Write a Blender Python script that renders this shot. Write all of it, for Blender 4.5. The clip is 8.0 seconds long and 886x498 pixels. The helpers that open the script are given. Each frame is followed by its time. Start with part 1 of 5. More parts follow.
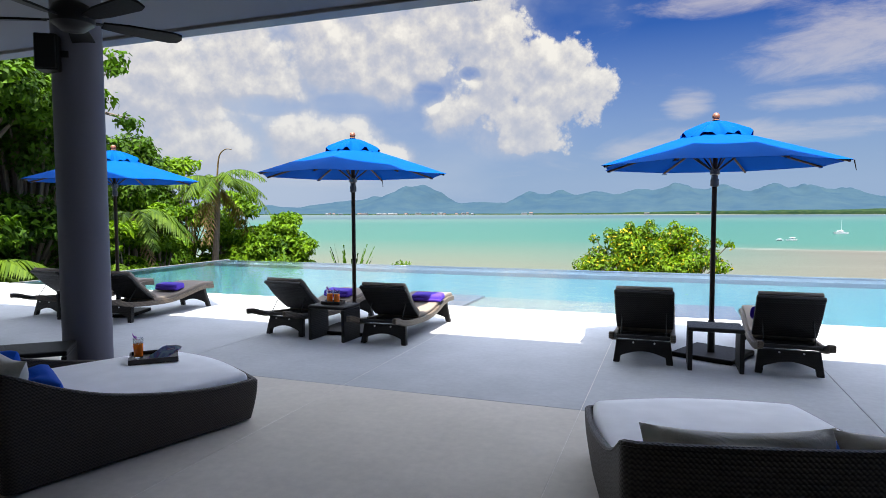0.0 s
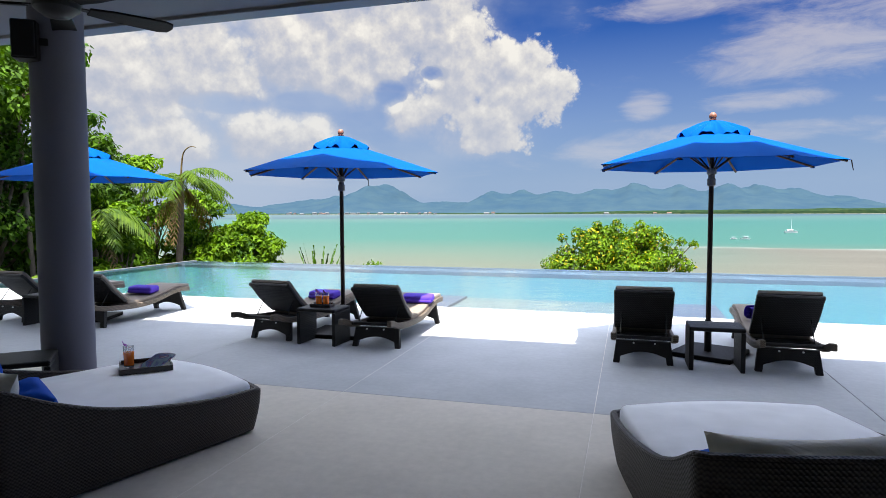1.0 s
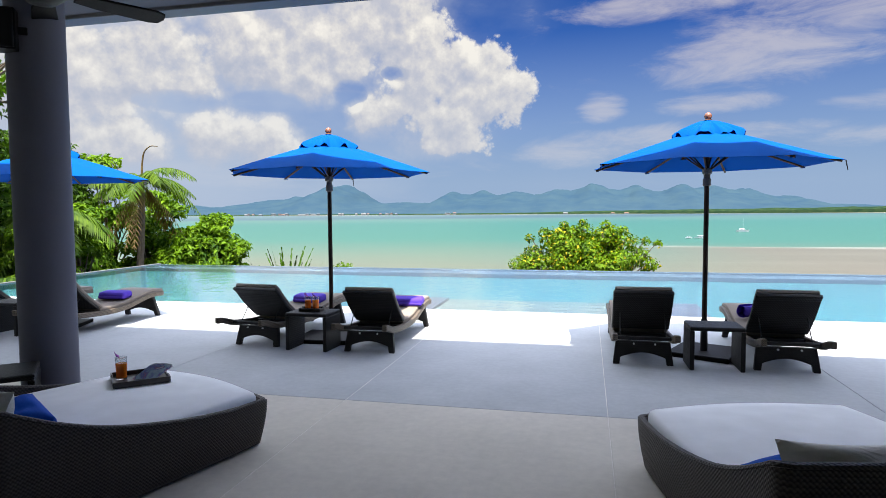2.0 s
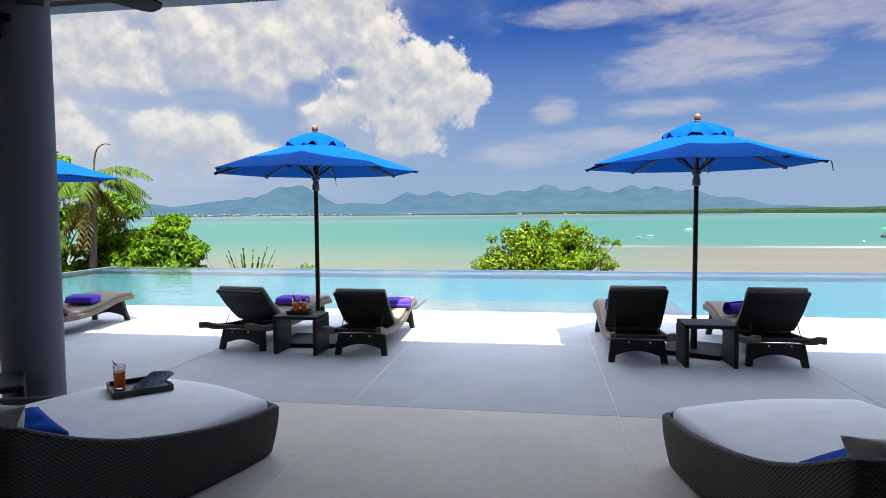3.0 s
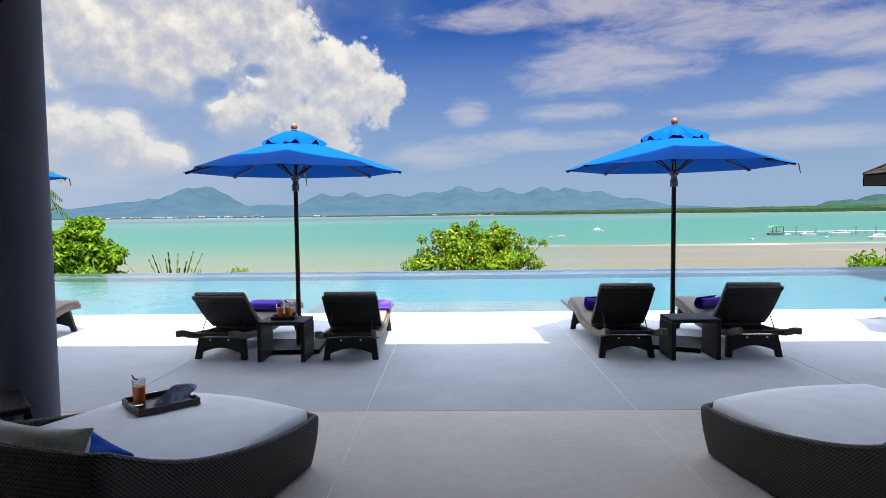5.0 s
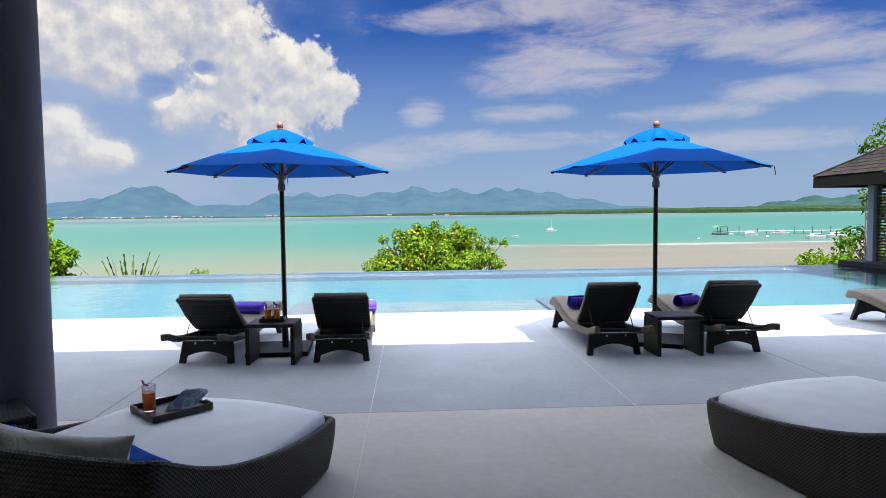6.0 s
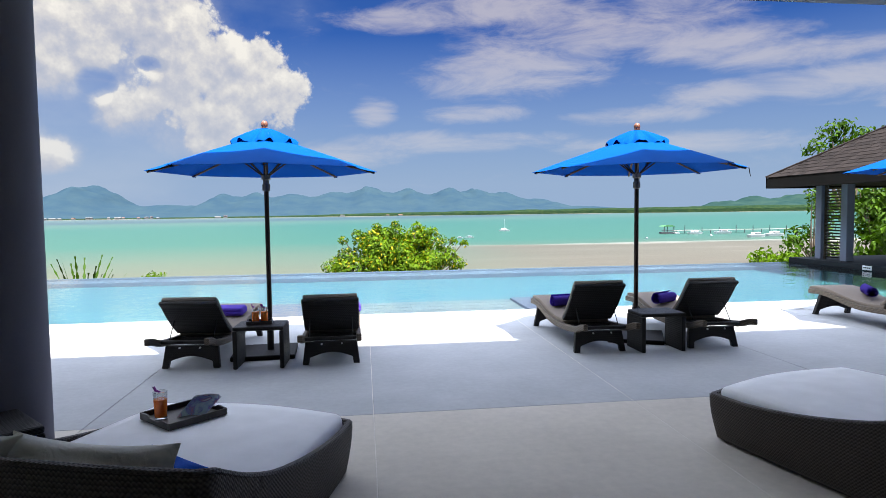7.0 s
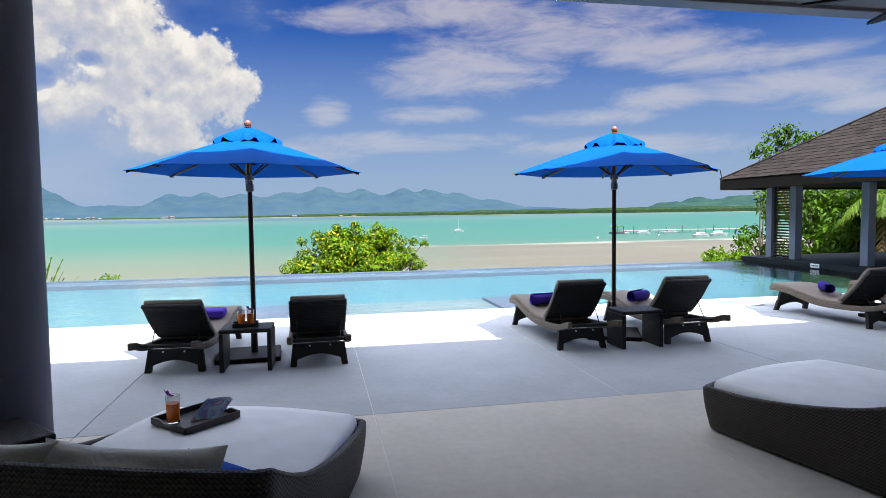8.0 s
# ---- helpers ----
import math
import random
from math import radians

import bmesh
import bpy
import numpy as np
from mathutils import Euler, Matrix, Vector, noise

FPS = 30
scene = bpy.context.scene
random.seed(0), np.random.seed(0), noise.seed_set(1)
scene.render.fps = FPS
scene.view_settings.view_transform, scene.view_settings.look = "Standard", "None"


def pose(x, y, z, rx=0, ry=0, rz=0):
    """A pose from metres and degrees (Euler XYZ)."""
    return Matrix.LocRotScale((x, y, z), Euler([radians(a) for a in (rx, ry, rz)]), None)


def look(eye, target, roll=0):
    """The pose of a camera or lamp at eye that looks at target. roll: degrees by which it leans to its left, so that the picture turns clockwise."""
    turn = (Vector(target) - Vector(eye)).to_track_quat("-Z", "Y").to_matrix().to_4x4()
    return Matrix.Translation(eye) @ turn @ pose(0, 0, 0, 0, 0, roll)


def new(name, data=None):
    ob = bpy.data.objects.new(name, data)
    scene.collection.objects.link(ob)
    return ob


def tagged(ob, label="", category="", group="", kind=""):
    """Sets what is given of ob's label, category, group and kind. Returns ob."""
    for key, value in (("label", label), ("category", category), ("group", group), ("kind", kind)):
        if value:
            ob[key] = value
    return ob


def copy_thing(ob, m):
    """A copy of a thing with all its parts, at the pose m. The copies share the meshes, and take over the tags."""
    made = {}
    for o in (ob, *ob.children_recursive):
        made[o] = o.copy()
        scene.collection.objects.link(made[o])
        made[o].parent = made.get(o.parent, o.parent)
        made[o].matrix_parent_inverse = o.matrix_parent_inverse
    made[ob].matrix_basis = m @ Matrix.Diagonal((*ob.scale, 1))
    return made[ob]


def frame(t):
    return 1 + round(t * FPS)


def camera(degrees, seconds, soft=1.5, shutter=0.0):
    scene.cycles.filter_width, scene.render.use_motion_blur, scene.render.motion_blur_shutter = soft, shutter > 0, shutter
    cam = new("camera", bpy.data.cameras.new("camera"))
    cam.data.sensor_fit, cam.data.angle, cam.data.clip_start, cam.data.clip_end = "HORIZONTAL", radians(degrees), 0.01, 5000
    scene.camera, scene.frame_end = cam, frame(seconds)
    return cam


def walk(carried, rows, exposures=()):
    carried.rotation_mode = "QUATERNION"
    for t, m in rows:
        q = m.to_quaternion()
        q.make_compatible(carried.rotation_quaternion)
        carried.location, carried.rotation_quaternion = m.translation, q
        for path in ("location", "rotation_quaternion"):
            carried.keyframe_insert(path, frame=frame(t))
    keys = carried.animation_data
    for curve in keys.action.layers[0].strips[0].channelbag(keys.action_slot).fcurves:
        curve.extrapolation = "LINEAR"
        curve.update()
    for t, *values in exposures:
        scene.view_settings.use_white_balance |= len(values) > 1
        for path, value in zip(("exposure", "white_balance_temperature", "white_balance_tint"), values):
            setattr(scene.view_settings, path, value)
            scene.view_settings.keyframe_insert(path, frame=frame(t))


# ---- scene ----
cam = camera(71.0, 8.0, soft=0.8)
PATH = [
    (0, (1.305, -0.041, 1.67), (0.618, 1.834, 1.55), -0.2),
    (0.5, (1.098, -0.038, 1.673), (0.466, 1.855, 1.552), -0.2),
    (1, (0.878, 0.003, 1.671), (0.305, 1.916, 1.549), -0.2),
    (1.5, (0.669, 0.048, 1.673), (0.152, 1.976, 1.552), -0.3),
    (3, (-0.009, 0.069, 1.663), (-0.32, 2.042, 1.544), -0.4),
    (3.5, (-0.23, 0.076, 1.654), (-0.474, 2.058, 1.537), -0.4),
    (4, (-0.452, 0.057, 1.662), (-0.627, 2.046, 1.545), -0.5),
    (4.5, (-0.669, 0.05, 1.661), (-0.778, 2.043, 1.544), -0.6),
    (6, (-1.288, 0.039, 1.668), (-1.184, 2.033, 1.55), -0.6),
    (6.5, (-1.503, 0.054, 1.666), (-1.322, 2.042, 1.548), -0.6),
    (7, (-1.697, 0.065, 1.673), (-1.445, 2.045, 1.554), -0.7),
    (7.5, (-1.88, 0.066, 1.674), (-1.556, 2.036, 1.556), -0.8),
    (8, (-2.08, 0.065, 1.68), (-1.682, 2.021, 1.561), -0.7),
]
walk(cam, [(t, look(eye, target, roll)) for t, eye, target, roll in PATH], [(0, 1.94), (8, 1.94)])

# ---------------------------------------------------------------- world and sun
LIGHT = Vector((-0.16, 0.394, -1.0)).normalized()
SUN_EL = math.asin(-LIGHT.z)
SUN_AZ = math.atan2(-LIGHT.x, -LIGHT.y)


def node(tree, kind, **values):
    n = tree.nodes.new(kind)
    for key, value in values.items():
        if key.startswith("i"):
            n.inputs[int(key[1:])].default_value = value
    return n


def calc(tree, op, a, b=None, c=None, clamp=False):
    n = tree.nodes.new("ShaderNodeMath")
    n.operation, n.use_clamp = op, clamp
    for slot, v in enumerate((a, b, c)):
        if v is None:
            continue
        if isinstance(v, (int, float)):
            n.inputs[slot].default_value = v
        else:
            tree.links.new(v, n.inputs[slot])
    return n.outputs[0]


def noise_at(tree, vec, scale, detail=4.0, rough=0.5, warp=0.0):
    n = tree.nodes.new("ShaderNodeTexNoise")
    n.inputs["Scale"].default_value, n.inputs["Detail"].default_value = scale, detail
    n.inputs["Roughness"].default_value, n.inputs["Distortion"].default_value = rough, warp
    if vec is not None:
        tree.links.new(vec, n.inputs["Vector"])
    return n.outputs["Fac"]


def ramp(tree, fac, stops, smooth=False):
    n = tree.nodes.new("ShaderNodeValToRGB")
    if smooth:
        n.color_ramp.interpolation = "EASE"
    el = n.color_ramp.elements
    while len(el) < len(stops):
        el.new(0.5)
    for e, (p, col) in zip(el, stops):
        e.position = p
        e.color = (*col, 1) if len(col) == 3 else col
    tree.links.new(fac, n.inputs[0])
    return n.outputs[0]


def blend(tree, fac, a, b, mode="MIX"):
    n = tree.nodes.new("ShaderNodeMix")
    n.data_type, n.blend_type = "RGBA", mode
    for slot, v in ((0, fac), (6, a), (7, b)):
        if isinstance(v, (int, float)):
            n.inputs[slot].default_value = v
        elif isinstance(v, tuple):
            n.inputs[slot].default_value = (*v, 1)
        else:
            tree.links.new(v, n.inputs[slot])
    return n.outputs[2]


def stretch(tree, vec, scale, move=(0, 0, 0), turn=(0, 0, 0)):
    n = tree.nodes.new("ShaderNodeMapping")
    n.inputs["Scale"].default_value, n.inputs["Location"].default_value = scale, move
    n.inputs["Rotation"].default_value = turn
    tree.links.new(vec, n.inputs["Vector"])
    return n.outputs[0]


def build_world():
    w = bpy.data.worlds.new("sky")
    scene.world = w
    w.use_nodes = True
    t = w.node_tree
    t.nodes.clear()
    sky = t.nodes.new("ShaderNodeTexSky")
    sky.sky_type, sky.sun_disc = "NISHITA", False
    sky.sun_elevation, sky.sun_rotation = SUN_EL, SUN_AZ
    sky.altitude, sky.air_density, sky.dust_density, sky.ozone_density = 10, 1.0, 0.6, 2.0
    d = t.nodes.new("ShaderNodeTexCoord").outputs["Generated"]
    sep = t.nodes.new("ShaderNodeSeparateXYZ")
    t.links.new(d, sep.inputs[0])
    up = sep.outputs["Z"]
    def gather(vec, spots, soft):
        """Smooth union of oval spots: (bearing to the right of +y, height, half-width, half-height) in degrees."""
        total = None
        for az, el, rx, rz in spots:
            a, e = radians(az), radians(el)
            off = t.nodes.new("ShaderNodeVectorMath")
            off.operation = "SUBTRACT"
            t.links.new(vec, off.inputs[0])
            off.inputs[1].default_value = (math.sin(a) * math.cos(e), 0, math.sin(e))
            fit = t.nodes.new("ShaderNodeVectorMath")
            fit.operation = "MULTIPLY"
            t.links.new(off.outputs[0], fit.inputs[0])
            fit.inputs[1].default_value = (1 / (radians(rx) * math.cos(a)), 0, 1 / radians(rz))
            sq = t.nodes.new("ShaderNodeVectorMath")
            sq.operation = "DOT_PRODUCT"
            t.links.new(fit.outputs[0], sq.inputs[0])
            t.links.new(fit.outputs[0], sq.inputs[1])
            v = calc(t, "MAXIMUM", calc(t, "SUBTRACT", 1.0, sq.outputs["Value"]), -2.5)
            total = v if total is None else calc(t, "SMOOTH_MAX", total, v, soft)
        return total

    def billow(vec, scale):
        """Rounded cauliflower bumps."""
        n = t.nodes.new("ShaderNodeTexVoronoi")
        n.feature = "SMOOTH_F1"
        n.inputs["Scale"].default_value, n.inputs["Detail"].default_value = scale, 4.0
        n.inputs["Roughness"].default_value, n.inputs["Lacunarity"].default_value = 0.55, 2.2
        n.inputs["Smoothness"].default_value = 0.4
        t.links.new(vec, n.inputs["Vector"])
        return n.outputs["Distance"]

    def edge(value, lo, hi, top=1.0):
        m = t.nodes.new("ShaderNodeMapRange")
        m.interpolation_type = "SMOOTHSTEP"
        t.links.new(value, m.inputs[0])
        m.inputs[1].default_value, m.inputs[2].default_value, m.inputs[4].default_value = lo, hi, top
        return m.outputs[0]

    # one towering heap with a crisp edge, smaller heaps under it, gaps of blue between them
    heaps = [(-11.2, 11.2, 4.4, 3.6), (-8.0, 10.2, 3.2, 3.0), (-15.2, 15.4, 3.6, 3.4), (-19.5, 16.4, 4.4, 3.6), (-24.5, 15.2, 4.2, 3.2), (-30.0, 14.2, 4.6, 3.2),
             (-11.4, 8.0, 3.4, 2.2), (-19.0, 8.8, 2.2, 1.7), (-25.0, 11.6, 2.6, 1.8), (-29.4, 6.2, 3.2, 2.0), (-33.0, 6.8, 2.6, 2.0), (-25.6, 4.9, 2.2, 1.1),
             (-37.0, 12.6, 5.0, 3.6), (-45.0, 11.0, 6.0, 4.5), (-54.0, 12.0, 7.0, 5.0), (-17.0, 20.0, 4.5, 4.0), (-26.0, 21.0, 7.0, 4.5), (-38.0, 20.0, 8.0, 5.0), (-41.0, 6.0, 4.0, 1.8), (-14.6, 11.2, 3.2, 2.6), (-13.8, 8.3, 3.6, 2.2), (-10.0, 13.0, 3.4, 2.6), (-17.5, 9.4, 3.0, 1.8), (-21.5, 13.6, 3.0, 2.0), (-16.2, 12.6, 3.0, 2.6), (-12.0, 6.6, 4.0, 1.6)]
    holes = [(-17.3, 12.3, 1.1, 0.6), (-21.4, 10.6, 1.3, 1.0), (-28.4, 9.7, 2.6, 0.8), (-23.2, 8.2, 1.8, 0.7), (-36.0, 9.3, 3.0, 0.8)]

    def heaped(vec):
        """Thickness of the heaped cloud along a direction: above zero inside it."""
        gaps = calc(t, "MAXIMUM", gather(vec, holes, 0.3), -0.5)
        total = calc(t, "MULTIPLY_ADD", calc(t, "ADD", gaps, 0.5), -0.95, gather(vec, heaps, 0.35))
        total = calc(t, "MULTIPLY_ADD", noise_at(t, stretch(t, vec, (1, 1, 1), (0.31, 0.0, 0.17)), 10.0, 9.0, 0.54, 0.15), 2.2, calc(t, "ADD", total, -1.05))
        return calc(t, "MULTIPLY_ADD", billow(vec, 19.0), -1.3, calc(t, "ADD", total, 1.48))

    body = heaped(d)
    ahead = heaped(stretch(t, d, (1, 1, 1), (0.008, 0.0, 0.016)))
    crisp = edge(body, -0.10, 0.34)
    soft = edge(body, -0.9, 0.9, 0.95)
    west = edge(calc(t, "MULTIPLY", sep.outputs["X"], -1.0), 0.22, 0.46)
    cumulus = calc(t, "ADD", calc(t, "MULTIPLY", crisp, calc(t, "SUBTRACT", 1.0, calc(t, "MULTIPLY", west, 0.65))), calc(t, "MULTIPLY", soft, calc(t, "MULTIPLY", west, 0.65)), clamp=True)
    # thin streaks of high cloud
    flat = stretch(t, d, (2.4, 1.0, 8.0), (0.7, 0.2, 0.1), (0, radians(6), 0))
    streak = noise_at(t, flat, 3.4, 10.0, 0.66, 0.5)
    banks = [(14.0, 12.6, 8.0, 2.6), (20.0, 15.6, 10.0, 2.4), (10.6, 8.8, 5.0, 0.8), (1.3, 9.0, 1.9, 1.2), (24.0, 8.2, 6.0, 0.8), (31.0, 9.4, 4.5, 1.0), (30.0, 13.4, 6.0, 1.4),
             (37.0, 12.0, 7.0, 1.0), (41.0, 9.6, 8.0, 1.5), (46.0, 8.0, 4.0, 0.9), (-1.5, 5.2, 5.0, 1.2), (8.0, 6.4, 10.0, 0.9), (3.0, 16.8, 5.0, 1.0), (12.0, 17.4, 8.0, 1.4), (27.0, 5.6, 10.0, 0.9), (-38.0, 3.4, 14.0, 1.6)]
    st = calc(t, "MULTIPLY_ADD", streak, 4.4, calc(t, "ADD", calc(t, "MAXIMUM", gather(d, banks, 0.4), -0.9), -2.35))
    cirrus = edge(st, -0.75, 1.35, 0.74)
    # the sides of the billows turned to the sun are bright, the others grey
    lit = calc(t, "MULTIPLY_ADD", calc(t, "SUBTRACT", body, ahead), 0.50, 0.47)
    lit = calc(t, "MULTIPLY_ADD", calc(t, "MINIMUM", body, 1.8), -0.07, lit, clamp=True)
    white = ramp(t, lit, [(0.0, (1.95, 2.12, 2.62)), (0.30, (2.45, 2.50, 2.80)), (0.55, (3.15, 3.08, 3.05)), (0.85, (4.05, 3.90, 3.60))])
    low = calc(t, "MULTIPLY", calc(t, "SUBTRACT", 0.27, up, clamp=True), 4.4, clamp=True)
    tint = blend(t, 1.0, sky.outputs[0], (0.086, 0.188, 0.420), "MULTIPLY")
    base = blend(t, low, tint, (1.38, 1.92, 2.78))
    col = blend(t, cirrus, base, blend(t, low, (2.62, 2.48, 2.72), (2.25, 2.48, 2.95)))
    veil = edge(calc(t, "MULTIPLY_ADD", noise_at(t, stretch(t, d, (1, 1, 2.2)), 5.0, 6.0), 0.7, calc(t, "MULTIPLY", sep.outputs["X"], -1.0)), 0.42, 1.05, 0.75)
    col = blend(t, veil, col, (2.10, 2.45, 3.05))
    halo = calc(t, "MULTIPLY", edge(body, -1.5, 0.7, 0.72), edge(calc(t, "MULTIPLY", sep.outputs["X"], -1.0), 0.12, 0.30))
    col = blend(t, halo, col, (2.25, 2.42, 2.85))
    col = blend(t, cumulus, col, blend(t, calc(t, "MULTIPLY", low, 0.45), white, (2.35, 2.60, 3.0)))
    # out of view overhead, an added pale cloud cover closes the sky
    over = t.nodes.new("ShaderNodeMapRange")
    over.interpolation_type = "SMOOTHSTEP"
    t.links.new(up, over.inputs[0])
    over.inputs[1].default_value, over.inputs[2].default_value, over.inputs[4].default_value = 0.38, 0.62, 0.85
    col = blend(t, over.outputs[0], col, (2.05, 2.2, 2.5))
    # that unseen cover is brightened by HIGH to light the shaded terrace
    high = t.nodes.new("ShaderNodeMapRange")
    high.interpolation_type = "SMOOTHSTEP"
    t.links.new(up, high.inputs[0])
    high.inputs[1].default_value, high.inputs[2].default_value = 0.36, 0.58
    high.inputs[3].default_value, high.inputs[4].default_value = 1.0, HIGH
    g = high.outputs[0]
    bright = t.nodes.new("ShaderNodeVectorMath")
    bright.operation = "SCALE"
    t.links.new(col, bright.inputs[0])
    t.links.new(g, bright.inputs["Scale"])
    col = bright.outputs[0]
    bg = t.nodes.new("ShaderNodeBackground")
    bg.inputs["Strength"].default_value = SKY
    t.links.new(col, bg.inputs["Color"])
    out = t.nodes.new("ShaderNodeOutputWorld")
    t.links.new(bg.outputs[0], out.inputs[0])


SKY, HIGH = 0.06, 7.4
build_world()
sun = new("sun", bpy.data.lights.new("sun", "SUN"))
sun.data.energy, sun.data.angle, sun.data.color = 4.6, radians(0.53), (1.0, 0.95, 0.86)
sun.matrix_world = look((0, 0, 30), Vector((0, 0, 30)) + LIGHT)


# ---------------------------------------------------------------- materials
def material(name, color, rough=0.6, metal=0.0, vary=0.12, scale=3.0, fine=60.0, bump=0.1, depth=0.004, coord="Object", per=0.0, spec=0.5):
    """A painted or natural surface: base colour with broad and fine variation, roughness variation and relief."""
    m = bpy.data.materials.new(name)
    m.use_nodes = True
    t = m.node_tree
    p = t.nodes["Principled BSDF"]
    vec = t.nodes.new("ShaderNodeTexCoord").outputs[coord] if coord != "World" else t.nodes.new("ShaderNodeNewGeometry").outputs["Position"]
    broad = noise_at(t, vec, scale, 5.0, 0.6)
    grain = noise_at(t, vec, fine, 4.0, 0.6)
    mixed = calc(t, "MULTIPLY_ADD", grain, 0.45, calc(t, "MULTIPLY", broad, 0.55))
    lo = tuple(max(0.0, c * (1 - vary * 1.6)) for c in color)
    hi = tuple(min(1.0, c * (1 + vary * 1.6)) for c in color)
    col = ramp(t, mixed, [(0.25, lo), (0.75, hi)])
    if per:
        r = t.nodes.new("ShaderNodeObjectInfo").outputs["Random"]
        col = blend(t, 1.0, col, ramp(t, r, [(0, (1 - per,) * 3), (1, (1 + per,) * 3)]), "MULTIPLY")
    t.links.new(col, p.inputs["Base Color"])
    t.links.new(calc(t, "MULTIPLY_ADD", grain, 0.2, rough - 0.1, clamp=True), p.inputs["Roughness"])
    p.inputs["Metallic"].default_value = metal
    p.inputs["Specular IOR Level"].default_value = spec
    b = t.nodes.new("ShaderNodeBump")
    b.inputs["Strength"].default_value, b.inputs["Distance"].default_value = bump, depth
    t.links.new(grain, b.inputs["Height"])
    t.links.new(b.outputs[0], p.inputs["Normal"])
    return m


def woven(name, color, pitch=0.012, lift=0.8):
    """Woven synthetic rattan: over-and-under strands as relief, shade of the gaps put into the colour, with strands
    that differ a little.
    """
    m = bpy.data.materials.new(name)
    m.use_nodes = True
    t = m.node_tree
    p = t.nodes["Principled BSDF"]
    vec = t.nodes.new("ShaderNodeTexCoord").outputs["UV"]
    s = t.nodes.new("ShaderNodeSeparateXYZ")
    t.links.new(vec, s.inputs[0])
    k = math.pi / pitch
    a = calc(t, "SINE", calc(t, "MULTIPLY", s.outputs[0], k))
    b = calc(t, "SINE", calc(t, "MULTIPLY", s.outputs[1], k))
    c2 = calc(t, "ABSOLUTE", calc(t, "SINE", calc(t, "MULTIPLY", s.outputs[1], k * 0.5)))
    weave = calc(t, "MULTIPLY_ADD", calc(t, "MULTIPLY", a, b), 0.4, calc(t, "MULTIPLY", c2, 0.5))
    n = noise_at(t, vec, 30.0, 3.0)
    h = calc(t, "ADD", weave, calc(t, "MULTIPLY", n, 0.4))
    dark = tuple(x * 0.45 for x in color)
    light = tuple(min(1, x * 1.5) for x in color)
    col = ramp(t, h, [(0.0, dark), (0.55, color), (1.0, light)])
    t.links.new(col, p.inputs["Base Color"])
    p.inputs["Roughness"].default_value = 0.55
    p.inputs["Specular IOR Level"].default_value = 0.3
    bmp = t.nodes.new("ShaderNodeBump")
    bmp.inputs["Strength"].default_value, bmp.inputs["Distance"].default_value = lift, 0.004
    t.links.new(weave, bmp.inputs["Height"])
    t.links.new(bmp.outputs[0], p.inputs["Normal"])
    return m


def cloth(name, color, thin=0.0, weave=500.0, wrinkle=0.25, spec=0.25, through_cloth=None):
    m = bpy.data.materials.new(name)
    m.use_nodes = True
    t = m.node_tree
    p = t.nodes["Principled BSDF"]
    vec = t.nodes.new("ShaderNodeTexCoord").outputs["Object"]
    broad = noise_at(t, vec, 5.0, 4.0)
    col = ramp(t, broad, [(0.3, tuple(c * 0.95 for c in color)), (0.7, tuple(min(1, c * 1.03) for c in color))])
    t.links.new(col, p.inputs["Base Color"])
    p.inputs["Roughness"].default_value = 0.85
    p.inputs["Specular IOR Level"].default_value = spec
    fold = noise_at(t, vec, 9.0, 3.0, 0.5, 0.8)
    fine = noise_at(t, vec, weave, 1.0)
    b = t.nodes.new("ShaderNodeBump")
    b.inputs["Strength"].default_value, b.inputs["Distance"].default_value = wrinkle, 0.02
    t.links.new(calc(t, "MULTIPLY_ADD", fine, 0.05, fold), b.inputs["Height"])
    t.links.new(b.outputs[0], p.inputs["Normal"])
    if thin:
        tr = t.nodes.new("ShaderNodeBsdfTranslucent")
        if through_cloth:
            tr.inputs[0].default_value = (*through_cloth, 1)
        else:
            t.links.new(col, tr.inputs[0])
        mix = t.nodes.new("ShaderNodeMixShader")
        mix.inputs[0].default_value = thin
        t.links.new(p.outputs[0], mix.inputs[1])
        t.links.new(tr.outputs[0], mix.inputs[2])
        t.links.new(mix.outputs[0], t.nodes["Material Output"].inputs[0])
    return m


def leafy(name, dark, light, accent=None, share=0.0, thin=0.25):
    """Leaves: each leaf its own tone, with light coming through."""
    m = bpy.data.materials.new(name)
    m.use_nodes = True
    t = m.node_tree
    p = t.nodes["Principled BSDF"]
    r = t.nodes.new("ShaderNodeNewGeometry").outputs["Random Per Island"]
    pos = t.nodes.new("ShaderNodeNewGeometry").outputs["Position"]
    broad = noise_at(t, pos, 0.9, 3.0)
    f = calc(t, "MULTIPLY_ADD", r, 0.5, calc(t, "MULTIPLY_ADD", broad, 1.1, -0.3), clamp=True)
    col = ramp(t, f, [(0.1, dark), (0.9, light)])
    if accent:
        col = blend(t, calc(t, "GREATER_THAN", calc(t, "FRACT", calc(t, "MULTIPLY", r, 7.31)), 1 - share), col, accent)
    t.links.new(col, p.inputs["Base Color"])
    p.inputs["Roughness"].default_value = 0.6
    p.inputs["Specular IOR Level"].default_value = 0.12
    tr = t.nodes.new("ShaderNodeBsdfTranslucent")
    t.links.new(blend(t, 1.0, col, (1.25, 1.35, 0.4), "MULTIPLY"), tr.inputs[0])
    mix = t.nodes.new("ShaderNodeMixShader")
    mix.inputs[0].default_value = thin
    t.links.new(p.outputs[0], mix.inputs[1])
    t.links.new(tr.outputs[0], mix.inputs[2])
    t.links.new(mix.outputs[0], t.nodes["Material Output"].inputs[0])
    return m


